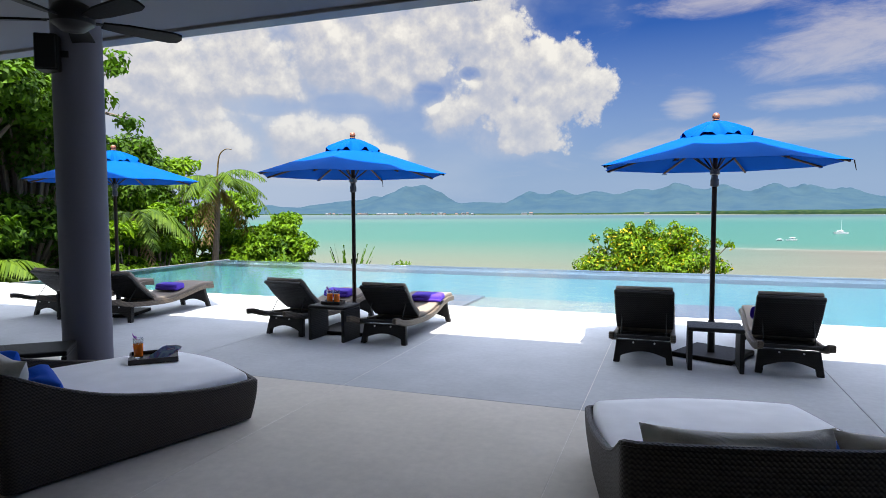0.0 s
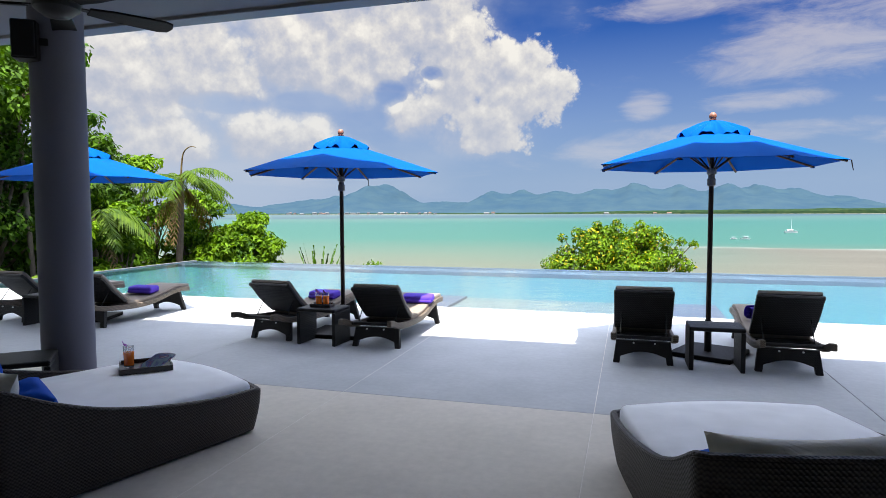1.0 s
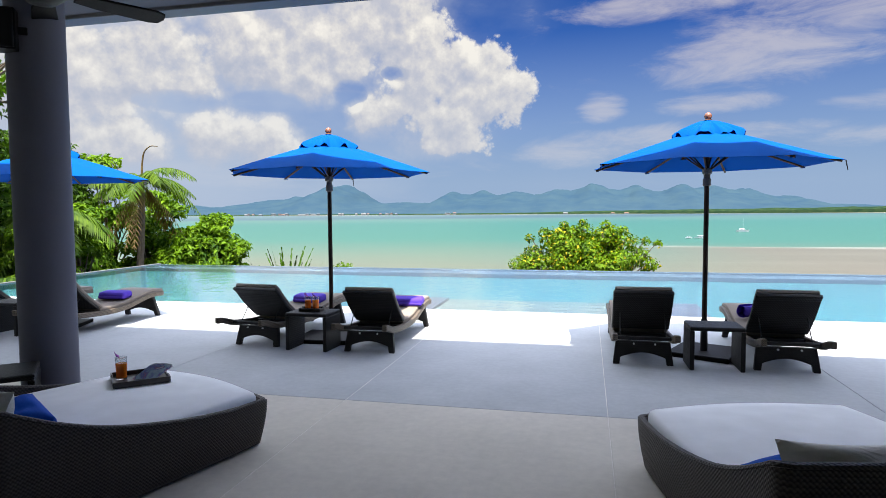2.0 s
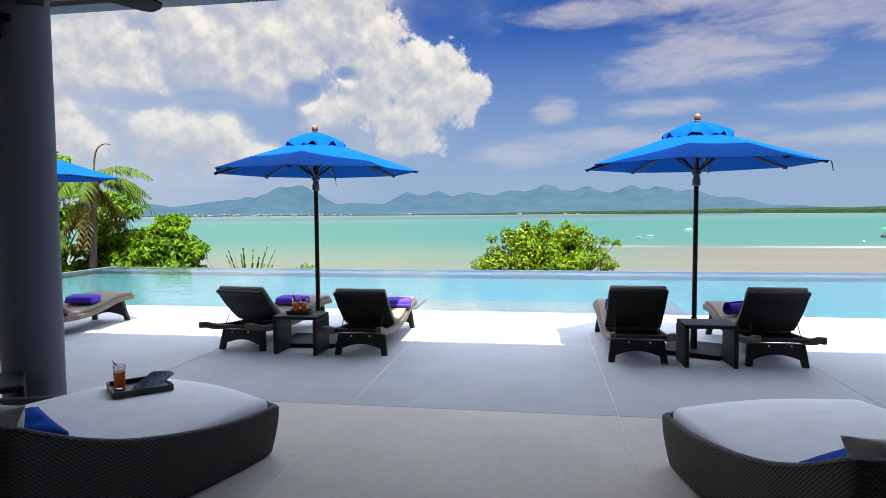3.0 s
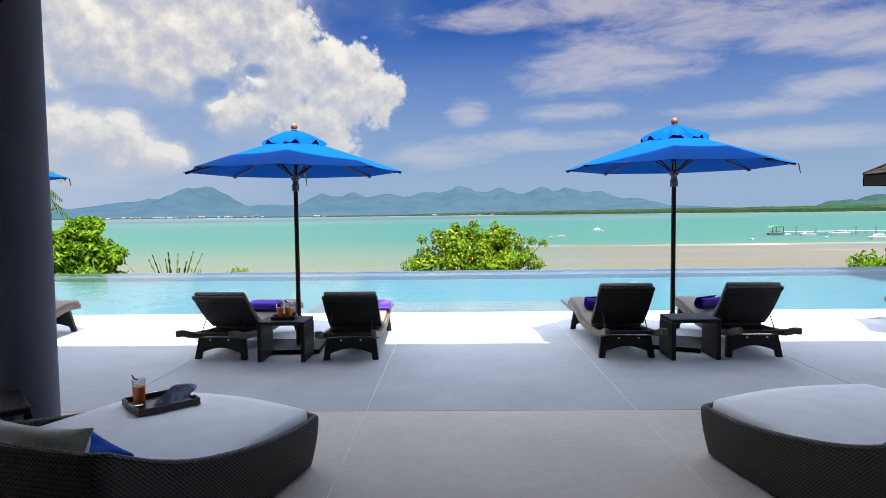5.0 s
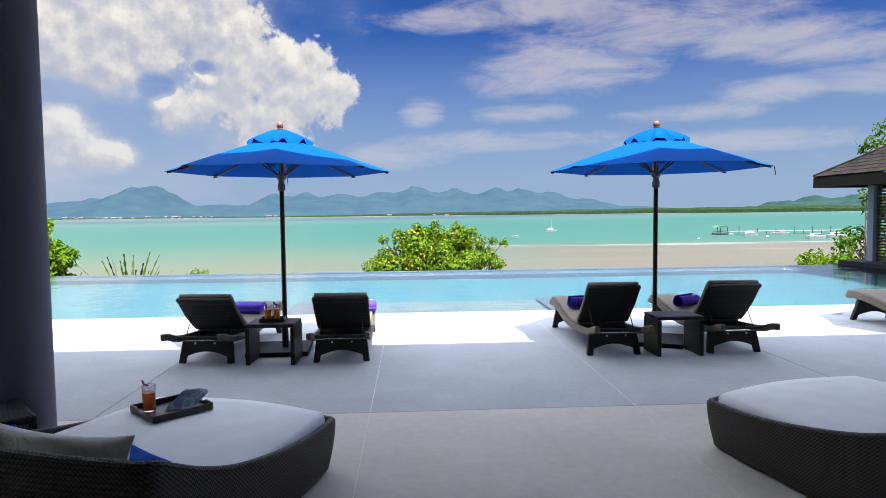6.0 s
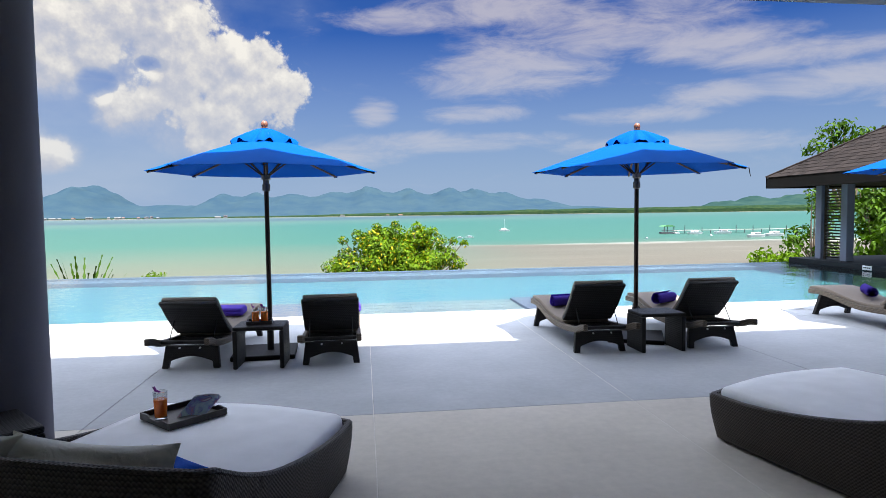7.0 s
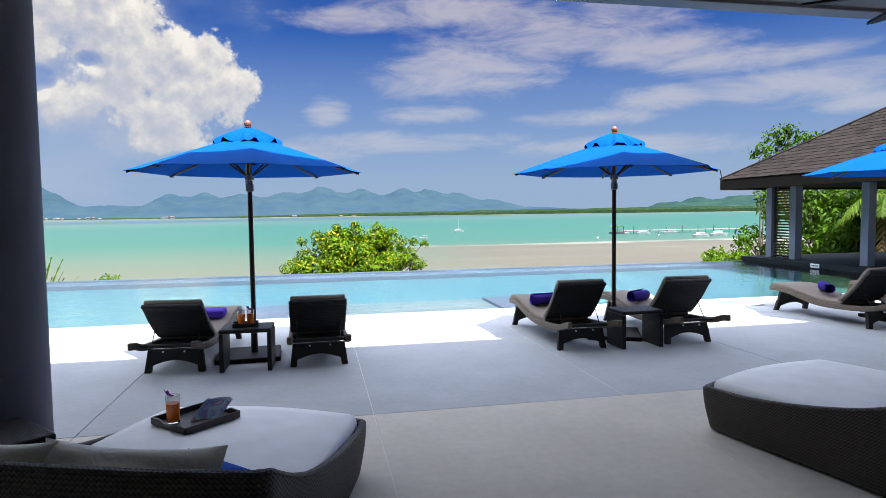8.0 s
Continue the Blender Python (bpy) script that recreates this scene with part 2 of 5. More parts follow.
def water_clear():
    m = bpy.data.materials.new("pool_water")
    m.use_nodes = True
    t = m.node_tree
    p = t.nodes["Principled BSDF"]
    p.inputs["Base Color"].default_value = (0.93, 0.99, 1.0, 1)
    p.inputs["Transmission Weight"].default_value = 1.0
    p.inputs["IOR"].default_value = 1.33
    p.inputs["Roughness"].default_value = 0.02
    pos = t.nodes.new("ShaderNodeNewGeometry").outputs["Position"]
    h = calc(t, "MULTIPLY_ADD", noise_at(t, pos, 6.0, 3.0), 0.4, noise_at(t, pos, 1.6, 3.0, 0.5, 0.6))
    b = t.nodes.new("ShaderNodeBump")
    b.inputs["Strength"].default_value, b.inputs["Distance"].default_value = 0.35, 0.03
    t.links.new(h, b.inputs["Height"])
    t.links.new(b.outputs[0], p.inputs["Normal"])
    return m


def sea_water():
    """Shallow tropical bay: sandy flats, turquoise over pale sand, darker channel far off."""
    m = bpy.data.materials.new("sea_water")
    m.use_nodes = True
    t = m.node_tree
    p = t.nodes["Principled BSDF"]
    pos = t.nodes.new("ShaderNodeNewGeometry").outputs["Position"]
    s = t.nodes.new("ShaderNodeSeparateXYZ")
    t.links.new(pos, s.inputs[0])
    wob = noise_at(t, stretch(t, pos, (0.004, 0.012, 1)), 1.0, 4.0, 0.6, 0.5)
    # log of the distance, bent by the shape of the banks
    dist = calc(t, "LOGARITHM", calc(t, "MAXIMUM", s.outputs[1], 30.0), 10.0)
    slope = calc(t, "MULTIPLY", s.outputs[0], -0.0002)
    f = calc(t, "ADD", calc(t, "MULTIPLY_ADD", wob, 0.16, dist), calc(t, "ADD", slope, -0.08))
    u = calc(t, "MULTIPLY_ADD", f, 1 / 1.7, -1.8 / 1.7)
    col = ramp(t, u, [(0.06, (0.098, 0.088, 0.056)), (0.20, (0.092, 0.092, 0.060)), (0.30, (0.062, 0.093, 0.064)), (0.42, (0.026, 0.088, 0.064)),
                      (0.64, (0.021, 0.083, 0.064)), (0.76, (0.040, 0.090, 0.074)), (0.84, (0.026, 0.055, 0.066)), (0.95, (0.045, 0.078, 0.080))])
    # bare sand flat on one side
    edge = calc(t, "MULTIPLY_ADD", wob, 90.0, s.outputs[1])
    near = t.nodes.new("ShaderNodeMapRange")
    t.links.new(edge, near.inputs[0])
    near.inputs[1].default_value, near.inputs[2].default_value = 318.0, 302.0
    side = t.nodes.new("ShaderNodeMapRange")
    side.interpolation_type = "SMOOTHSTEP"
    t.links.new(s.outputs[0], side.inputs[0])
    side.inputs[1].default_value, side.inputs[2].default_value = -10.0, 70.0
    flat = calc(t, "MULTIPLY", near.outputs[0], side.outputs[0])
    sand = ramp(t, noise_at(t, stretch(t, pos, (0.01, 0.06, 1)), 1.0, 5.0, 0.6), [(0.35, (0.084, 0.073, 0.052)), (0.6, (0.100, 0.088, 0.064)), (0.72, (0.16, 0.145, 0.115))])
    col = blend(t, calc(t, "MULTIPLY", flat, 0.85), col, sand)
    lip = t.nodes.new("ShaderNodeMapRange")
    t.links.new(edge, lip.inputs[0])
    lip.inputs[1].default_value, lip.inputs[2].default_value = 294.0, 334.0
    foam = ramp(t, lip.outputs[0], [(0.10, (0, 0, 0)), (0.22, (0.8, 0.8, 0.8)), (0.36, (0.15, 0.15, 0.15)), (0.5, (0.6, 0.6, 0.6)), (0.62, (0, 0, 0))])
    torn = ramp(t, noise_at(t, stretch(t, pos, (0.02, 0.1, 1)), 1.0, 4.0), [(0.42, (0, 0, 0)), (0.58, (1, 1, 1))])
    foam = calc(t, "MULTIPLY", calc(t, "MULTIPLY", foam, torn), side.outputs[0])
    col = blend(t, foam, col, (0.30, 0.285, 0.25))
    col = blend(t, 1.0, col, (0.84, 0.83, 0.86), "MULTIPLY")
    t.links.new(col, p.inputs["Base Color"])
    p.inputs["Roughness"].default_value = 0.45
    p.inputs["Specular IOR Level"].default_value = 0.08
    b = t.nodes.new("ShaderNodeBump")
    b.inputs["Strength"].default_value, b.inputs["Distance"].default_value = 0.4, 0.3
    t.links.new(noise_at(t, stretch(t, pos, (0.3, 0.8, 1)), 1.0, 4.0), b.inputs["Height"])
    t.links.new(b.outputs[0], p.inputs["Normal"])
    return m


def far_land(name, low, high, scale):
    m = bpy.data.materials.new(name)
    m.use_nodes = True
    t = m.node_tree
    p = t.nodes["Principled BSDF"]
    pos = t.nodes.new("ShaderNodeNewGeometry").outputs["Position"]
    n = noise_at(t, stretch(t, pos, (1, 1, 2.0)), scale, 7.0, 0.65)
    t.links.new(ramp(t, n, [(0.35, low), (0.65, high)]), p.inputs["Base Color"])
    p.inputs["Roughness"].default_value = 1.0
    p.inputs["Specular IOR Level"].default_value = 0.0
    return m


M = {}
# warm light over the near rows is put into this concrete's colour
M["slab_warm_lit"] = material("pale_concrete_warm_lit", (0.555, 0.510, 0.440), 0.7, spec=0.25, vary=0.10, scale=1.3, fine=14, bump=0.08, coord="World")
# cool sky light over the outer row is put into this colour
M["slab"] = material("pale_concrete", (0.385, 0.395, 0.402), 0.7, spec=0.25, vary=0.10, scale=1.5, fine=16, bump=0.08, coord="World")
M["filler"] = material("pale_joint_filler", (0.66, 0.62, 0.56), 0.9, vary=0.2, scale=2.0, coord="World")
M["bed"] = material("mortar_bed", (0.36, 0.33, 0.30), 0.9, vary=0.1, coord="World")
M["soffit"] = material("grey_painted_soffit", (0.135, 0.133, 0.136), 0.8, vary=0.04, scale=0.7, coord="World")
M["fascia"] = material("dark_grey_fascia", (0.16, 0.16, 0.17), 0.6, vary=0.06, coord="World")
M["plaster"] = material("grey_painted_plaster", (0.150, 0.150, 0.185), 0.75, vary=0.05, scale=1.5, coord="World")
M["wall"] = material("white_painted_wall", (0.80, 0.78, 0.75), 0.8, vary=0.03, coord="World")
M["wicker"] = woven("dark_woven_rattan", (0.0110, 0.0095, 0.0085))
M["wicker_bed"] = woven("brown_woven_rattan", (0.042, 0.033, 0.027), 0.011)
M["rattan_tan"] = woven("tan_woven_rail", (0.105, 0.082, 0.060), 0.010)
M["mat"] = cloth("beige_mattress_cloth", (0.20, 0.165, 0.135))
M["white"] = cloth("white_cushion_cloth", (0.91, 0.91, 0.92), wrinkle=0.012)
M["cream"] = cloth("cream_pillow_cloth", (0.82, 0.78, 0.69), wrinkle=0.6)
M["blue"] = cloth("blue_pillow_cloth", (0.012, 0.10, 0.55), wrinkle=0.35)
M["canopy"] = cloth("blue_umbrella_canvas", (0.0000, 0.074, 0.340), thin=0.24, wrinkle=0.10, spec=0.04, through_cloth=(0.0, 0.045, 0.34))
M["towel"] = cloth("purple_towel", (0.070, 0.032, 0.36), wrinkle=0.4, weave=900)
M["towel_light"] = cloth("violet_towel", (0.24, 0.14, 0.62), wrinkle=0.4, weave=900)
M["pole"] = material("dark_stained_wood", (0.030, 0.017, 0.012), 0.55, spec=0.25, vary=0.25, scale=8, fine=90)
M["rib"] = material("brown_wood", (0.075, 0.040, 0.024), 0.6, spec=0.15, vary=0.2, scale=10, fine=90)
M["finial"] = material("terracotta_wood", (0.17, 0.062, 0.032), 0.5, vary=0.1, scale=20)
M["black"] = material("black_plastic", (0.006, 0.005, 0.005), 0.6, vary=0.1, spec=0.12)
M["iron"] = material("black_painted_metal", (0.010, 0.010, 0.011), 0.5, vary=0.1, spec=0.3)
M["steel"] = material("brushed_steel", (0.55, 0.55, 0.55), 0.3, 1.0, vary=0.05)
M["pulley"] = material("dull_grey_metal", (0.16, 0.16, 0.16), 0.5, 0.6, vary=0.1)
M["pool"] = material("pale_blue_pool_tile", (0.026, 0.096, 0.116), 0.4, vary=0.05, scale=0.7, fine=12, coord="World")
M["ledge"] = material("white_pool_tile", (0.075, 0.105, 0.108), 0.4, vary=0.06, scale=0.8, fine=10, coord="World", per=0.06)
M["greystone"] = material("grey_pool_stone", (0.045, 0.056, 0.080), 0.5, vary=0.1, scale=2, coord="World")
M["coping"] = material("grey_stone_coping", (0.075, 0.078, 0.078), 0.6, vary=0.12, scale=2, coord="World")
M["weir"] = material("blue_grey_pool_edge", (0.050, 0.085, 0.118), 0.4, vary=0.08, scale=2, coord="World")
M["water"] = water_clear()
M["sea"] = sea_water()
M["soil"] = material("dark_soil", (0.06, 0.06, 0.035), 0.95, vary=0.3, scale=0.3, fine=6, coord="World")
M["bark"] = material("brown_bark", (0.12, 0.09, 0.065), 0.9, vary=0.25, scale=6, fine=40, bump=0.6, depth=0.02)
# darker copy of the green leaves, with garden shade put into its colour
M["leaf_shaded"] = leafy("shaded_green_leaves", (0.0030, 0.0150, 0.0006), (0.0600, 0.1300, 0.0024), thin=0.2)
M["leaf"] = leafy("green_leaves", (0.0060, 0.0258, 0.0009), (0.0645, 0.1419, 0.0026))
M["leaf_bright"] = leafy("bright_green_leaves", (0.0103, 0.0430, 0.0009), (0.1300, 0.2300, 0.0038))
M["leaf_yellow"] = leafy("green_and_yellow_leaves", (0.008, 0.038, 0.001), (0.140, 0.235, 0.004), (0.330, 0.260, 0.010), 0.09)
M["frond"] = leafy("palm_fronds", (0.0150, 0.0420, 0.0020), (0.0850, 0.1400, 0.0060))
M["frond_dry"] = leafy("dry_palm_fronds", (0.0860, 0.0559, 0.0215), (0.1720, 0.1204, 0.0473))


# ---------------------------------------------------------------- mesh helpers
def unwrap(bm):
    """Lay every face flat at true size, for the woven surfaces."""
    layer = bm.loops.layers.uv.verify()
    for f in bm.faces:
        n = f.normal
        ax = max(range(3), key=lambda i: abs(n[i]))
        a, b = [(1, 2), (0, 2), (0, 1)][ax]
        for l in f.loops:
            l[layer].uv = (l.vert.co[a], l.vert.co[b])


def part(name, bm, mat, parent=None, label="", smooth=False, kind="", uv=False):
    bm.normal_update()
    if uv:
        unwrap(bm)
    me = bpy.data.meshes.new(name)
    bm.to_mesh(me)
    bm.free()
    me.materials.append(mat)
    if smooth:
        me.polygons.foreach_set("use_smooth", [True] * len(me.polygons))
        me.set_sharp_from_angle(angle=radians(38))
    ob = new(name, me)
    if parent:
        ob.parent = parent
    return tagged(ob, label, kind=kind)


def empty(name, label, category, group="", kind=""):
    ob = new(name)
    ob.empty_display_size = 0.1
    return tagged(ob, label, category, group, kind)


def box(x0, x1, y0, y1, z0, z1, bevel=0.0, bm=None, seg=1):
    own = bmesh.new()
    bmesh.ops.create_cube(own, size=1.0)
    for v in own.verts:
        v.co = Vector(((x0 + x1) / 2 + v.co.x * (x1 - x0), (y0 + y1) / 2 + v.co.y * (y1 - y0), (z0 + z1) / 2 + v.co.z * (z1 - z0)))
    if bevel:
        bmesh.ops.bevel(own, geom=own.edges[:], offset=bevel, segments=seg, affect="EDGES", profile=0.5)
    return join(bm, own)


def join(bm, own):
    if bm is None:
        return own
    me = bpy.data.meshes.new("tmp")
    own.to_mesh(me)
    own.free()
    bm.from_mesh(me)
    bpy.data.meshes.remove(me)
    return bm


def rod(p0, p1, r0, r1=None, n=12, bm=None):
    r1 = r0 if r1 is None else r1
    p0, p1 = Vector(p0), Vector(p1)
    own = bmesh.new()
    bmesh.ops.create_cone(own, cap_ends=True, segments=n, radius1=r0, radius2=r1, depth=(p1 - p0).length)
    q = (p1 - p0).to_track_quat("Z", "Y").to_matrix().to_4x4()
    own.transform(Matrix.Translation((p0 + p1) / 2) @ q)
    return join(bm, own)


def lathe(profile, n=24, bm=None):
    """A turned form from (radius, height) pairs."""
    own = bmesh.new()
    rings = []
    for r, z in profile:
        rings.append([own.verts.new((r * math.cos(2 * math.pi * i / n), r * math.sin(2 * math.pi * i / n), z)) for i in range(n)])
    for a, b in zip(rings, rings[1:]):
        for i in range(n):
            own.faces.new((a[i], a[(i + 1) % n], b[(i + 1) % n], b[i]))
    own.faces.new(rings[0][::-1])
    own.faces.new(rings[-1])
    return join(bm, own)


def prism(poly, lo, hi, axis="x", bevel=0.0, bm=None):
    """A closed outline pushed from lo to hi along an axis; the outline is in the two other axes."""
    own = bmesh.new()
    place = {"x": lambda a, b, c: (c, a, b), "y": lambda a, b, c: (a, c, b), "z": lambda a, b, c: (a, b, c)}[axis]
    one = [own.verts.new(place(a, b, lo)) for a, b in poly]
    two = [own.verts.new(place(a, b, hi)) for a, b in poly]
    own.faces.new(one[::-1])
    own.faces.new(two)
    for i in range(len(poly)):
        j = (i + 1) % len(poly)
        own.faces.new((one[i], one[j], two[j], two[i]))
    bmesh.ops.recalc_face_normals(own, faces=own.faces[:])
    if bevel:
        bmesh.ops.bevel(own, geom=[e for e in own.edges if e.calc_face_angle(0) > 0.7], offset=bevel, segments=2, affect="EDGES", profile=0.5)
    return join(bm, own)


def smooth_curve(points, steps=6):
    """A Catmull-Rom curve through 2D points."""
    pts = [points[0], *points, points[-1]]
    out = []
    for i in range(1, len(pts) - 2):
        p0, p1, p2, p3 = pts[i - 1], pts[i], pts[i + 1], pts[i + 2]
        for s in range(steps):
            u = s / steps
            out.append(tuple(0.5 * (2 * b + (c - a) * u + (2 * a - 5 * b + 4 * c - d) * u * u + (3 * b - a - 3 * c + d) * u ** 3)
                             for a, b, c, d in zip(p0, p1, p2, p3)))
    out.append(points[-1])
    return out


def band(curve, thick):
    """The outline of a strip of the given thickness below a curve."""
    return list(curve) + [(a, b - thick) for a, b in reversed(curve)]


def mesh_object(name, verts, faces, mat, parent=None, label="", kind="", smooth=False):
    me = bpy.data.meshes.new(name)
    me.from_pydata(verts, [], faces)
    me.materials.append(mat)
    if smooth:
        me.polygons.foreach_set("use_smooth", [True] * len(me.polygons))
    ob = new(name, me)
    if parent:
        ob.parent = parent
    return tagged(ob, label, kind=kind)


def leaf_mesh(name, centres, outward, size, mat, parent, rng, label="", kind="", slim=0.45, droop=0.25, lift=0.35):
    """Many single leaves, each a folded diamond of two triangles, facing roughly outward."""
    n = len(centres)
    up = outward + rng.normal(0, 0.55, (n, 3)) + np.array([0, 0, lift])
    up /= np.linalg.norm(up, axis=1)[:, None]
    ahead = np.cross(up, rng.normal(0, 1, (n, 3)))
    ahead /= np.linalg.norm(ahead, axis=1)[:, None] + 1e-9
    side = np.cross(up, ahead)
    ln = size * rng.uniform(0.6, 1.35, n)[:, None]
    base = centres - ahead * ln * 0.5
    tip = centres + ahead * ln * 0.5 - np.array([0, 0, 1]) * ln * droop
    left = centres + side * ln * slim * 0.5 + up * ln * 0.08
    right = centres - side * ln * slim * 0.5 + up * ln * 0.08
    verts = np.stack([base, left, tip, right], 1).reshape(-1, 3)
    me = bpy.data.meshes.new(name)
    me.vertices.add(4 * n)
    me.vertices.foreach_set("co", verts.ravel())
    idx = np.arange(n)[:, None] * 4
    tris = np.concatenate([idx + np.array([0, 2, 1]), idx + np.array([0, 3, 2])], 1).reshape(-1)
    me.loops.add(6 * n)
    me.loops.foreach_set("vertex_index", tris.astype(np.int32))
    me.polygons.add(2 * n)
    me.polygons.foreach_set("loop_start", np.arange(0, 6 * n, 3, dtype=np.int32))
    me.update()
    me.materials.append(mat)
    ob = new(name, me)
    if parent:
        ob.parent = parent
    return tagged(ob, label, kind=kind)


def crown_points(rng, clumps, per, spread, flat=0.82):
    """Leaf places: clumps (x, y, z, radius), leaves mostly on each clump's outer shell."""
    cs, ns = [], []
    for x, y, z, r in clumps:
        k = int(per * r * r)
        v = rng.normal(0, 1, (k, 3))
        v /= np.linalg.norm(v, axis=1)[:, None]
        rad = r * (1 - spread * rng.random(k) ** 1.6)[:, None]
        wob = 1 + 0.22 * np.sin(v[:, :1] * 7 + x) * np.cos(v[:, 1:2] * 6 + z)
        cs.append(np.array([x, y, z]) + v * rad * wob * np.array([1, 1, flat]))
        ns.append(v)
    return np.concatenate(cs), np.concatenate(ns)


# ---------------------------------------------------------------- the setting
SEA = -13.0
POOL = (-13.4, 11.5, 10.33, 17.85)  # west, east, near and far edge


def build_ground():
    xs = [-5000, -400, -120, -60, -40, -30, -24, -18, -13.9, -8, -2, 4, 11, 16, 22, 30, 45, 70, 140, 400, 5000]
    ys = [-400, -60, -20, 0, 9, 18.2, 20, 23, 27, 32, 38, 46, 56, 70, 4900]
    zs = {-400: -3, -60: -1.5, -20: -0.9, 0: -0.9, 9: -1.7, 18.2: -2.2, 20: -2.4, 23: -2.6, 27: -3.2, 32: -4.2, 38: -6.5, 46: -10, 56: -14, 70: -16, 4900: -16}
    verts = []
    for y in ys:
        for x in xs:
            z = zs[y]
            if -400 < y < 60 and (x < -14 or x > 20) and abs(x) < 150:
                z += min(2.2, 0.10 * (abs(x) - 14)) if y < 40 else 0
            verts.append((x, y, z))
    n = len(xs)
    faces = [(j * n + i, j * n + i + 1, (j + 1) * n + i + 1, (j + 1) * n + i) for j in range(len(ys) - 1) for i in range(n - 1)]
    ob = mesh_object("ground", verts, faces, M["soil"], smooth=True)
    tagged(ob, "sloping dark garden soil running down to the bay", "ground", kind="structure")
    sea = mesh_object("water", [(-5000, 42, SEA), (5000, 42, SEA), (5000, 4950, SEA), (-5000, 4950, SEA)], [(0, 1, 2, 3)], M["sea"])
    tagged(sea, "shallow turquoise bay with pale sandbanks", "sea", kind="structure")


build_ground()

SEAMS_X = [-15.2, -12.93, -10.66, -8.41, -6.17, -3.925, -1.645, 0.622, 2.84, 5.09, 7.34, 9.6, 11.86]
SEAMS_Y = [-4.0, 0.6, 5.177, 10.33]


def build_deck():
    deck = empty("floor", "pale grey concrete terrace with thin sawn joints", "terrace", kind="structure")
    part("screed", box(-15.2, 14.0, -4.2, 10.28, -0.5, -0.012), M["bed"], deck)
    for x in SEAMS_X[6:8]:
        part("joint_filler", box(x - 0.0035, x + 0.0035, SEAMS_Y[0], 10.25, -0.04, -0.002), M["filler"], deck, "pale joint filler")
    for j in range(len(SEAMS_Y) - 1):
        for i in range(len(SEAMS_X) - 1):
            g = 0.0034
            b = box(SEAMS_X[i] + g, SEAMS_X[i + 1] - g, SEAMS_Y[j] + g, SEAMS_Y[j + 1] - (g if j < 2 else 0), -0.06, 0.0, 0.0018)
            part("paving_slab", b, M["slab"] if j == 2 else M["slab_warm_lit"], deck)


def build_pool():
    w, e, s, n = POOL
    d = -1.35
    pool = empty("pool", "long infinity pool lined with pale blue tile", "pool", kind="structure")
    b = box(w, e, s, n, d - 0.2, d)
    part("pool_floor", b, M["pool"], pool)
    part("pool_wall", box(w - 0.3, e, s - 0.05, s, d, -0.012), M["pool"], pool)
    part("pool_wall", box(w - 0.3, w, s, n, d, -0.02), M["pool"], pool)
    part("pool_wall", box(e, e + 0.3, s, n, d, -0.02), M["pool"], pool)
    part("overflow_edge", box(w - 0.3, e + 0.3, n, n + 0.22, -2.3, -0.035, 0.01), M["weir"], pool, "blue-grey tiled overflow edge")
    part("far_bench", box(w, e, n - 0.75, n, d, -0.42, 0.01), M["weir"], pool, "blue-grey tiled bench under water")
    part("coping", box(w - 0.14, w - 0.01, s - 0.3, n + 0.22, -0.03, 0.004, 0.004), M["coping"], pool, "grey stone coping")
    # shallow shelf between two stone entry platforms
    for x0, x1 in ((-2.2, 1.13),):
        part("shelf", box(x0, x1, s, 12.02, d, -0.27), M["ledge"], pool, "shallow white tiled shelf")
        nx, ny = 10, 5
        for i in range(nx):
            for j in range(ny):
                tx, ty = (x1 - x0) / nx, (12.02 - s) / ny
                g = 0.008
                part("tile", box(x0 + i * tx + g, x0 + (i + 1) * tx - g, s + j * ty + g, s + (j + 1) * ty - g, -0.27, -0.255, 0.002), M["ledge"], pool)
    for cx in (-2.83, 1.76):
        plat = part("entry_platform", box(cx - 0.62, cx + 0.62, s + 0.0, 12.0, d, -0.06, 0.01), M["greystone"], pool, "grey stone platform just under water")
    surf = mesh_object("pool_water", [(w, s, -0.025), (e, s, -0.025), (e, n + 0.2, -0.025), (w, n + 0.2, -0.025)], [(0, 1, 2, 3)], M["water"], pool, "clear still pool water")
    surf.visible_shadow = False


def build_house():
    ceiling = box(-15.0, 14.5, -4.5, 6.06, 3.90, 4.02)
    part("ceiling", ceiling, M["soffit"], label="smooth grey painted soffit", kind="structure")["category"] = "ceiling"
    part("roof_edge", box(-15.2, 14.7, 6.06, 6.30, 3.86, 3.97, 0.006), M["fascia"], label="dark grey roof edge beam", kind="structure")["category"] = "roof"
    part("wall_south", box(-15.0, 14.5, -4.5, -4.25, -0.06, 3.90), M["wall"], label="plain white house wall", kind="structure")["category"] = "wall"


build_house()
build_pool()


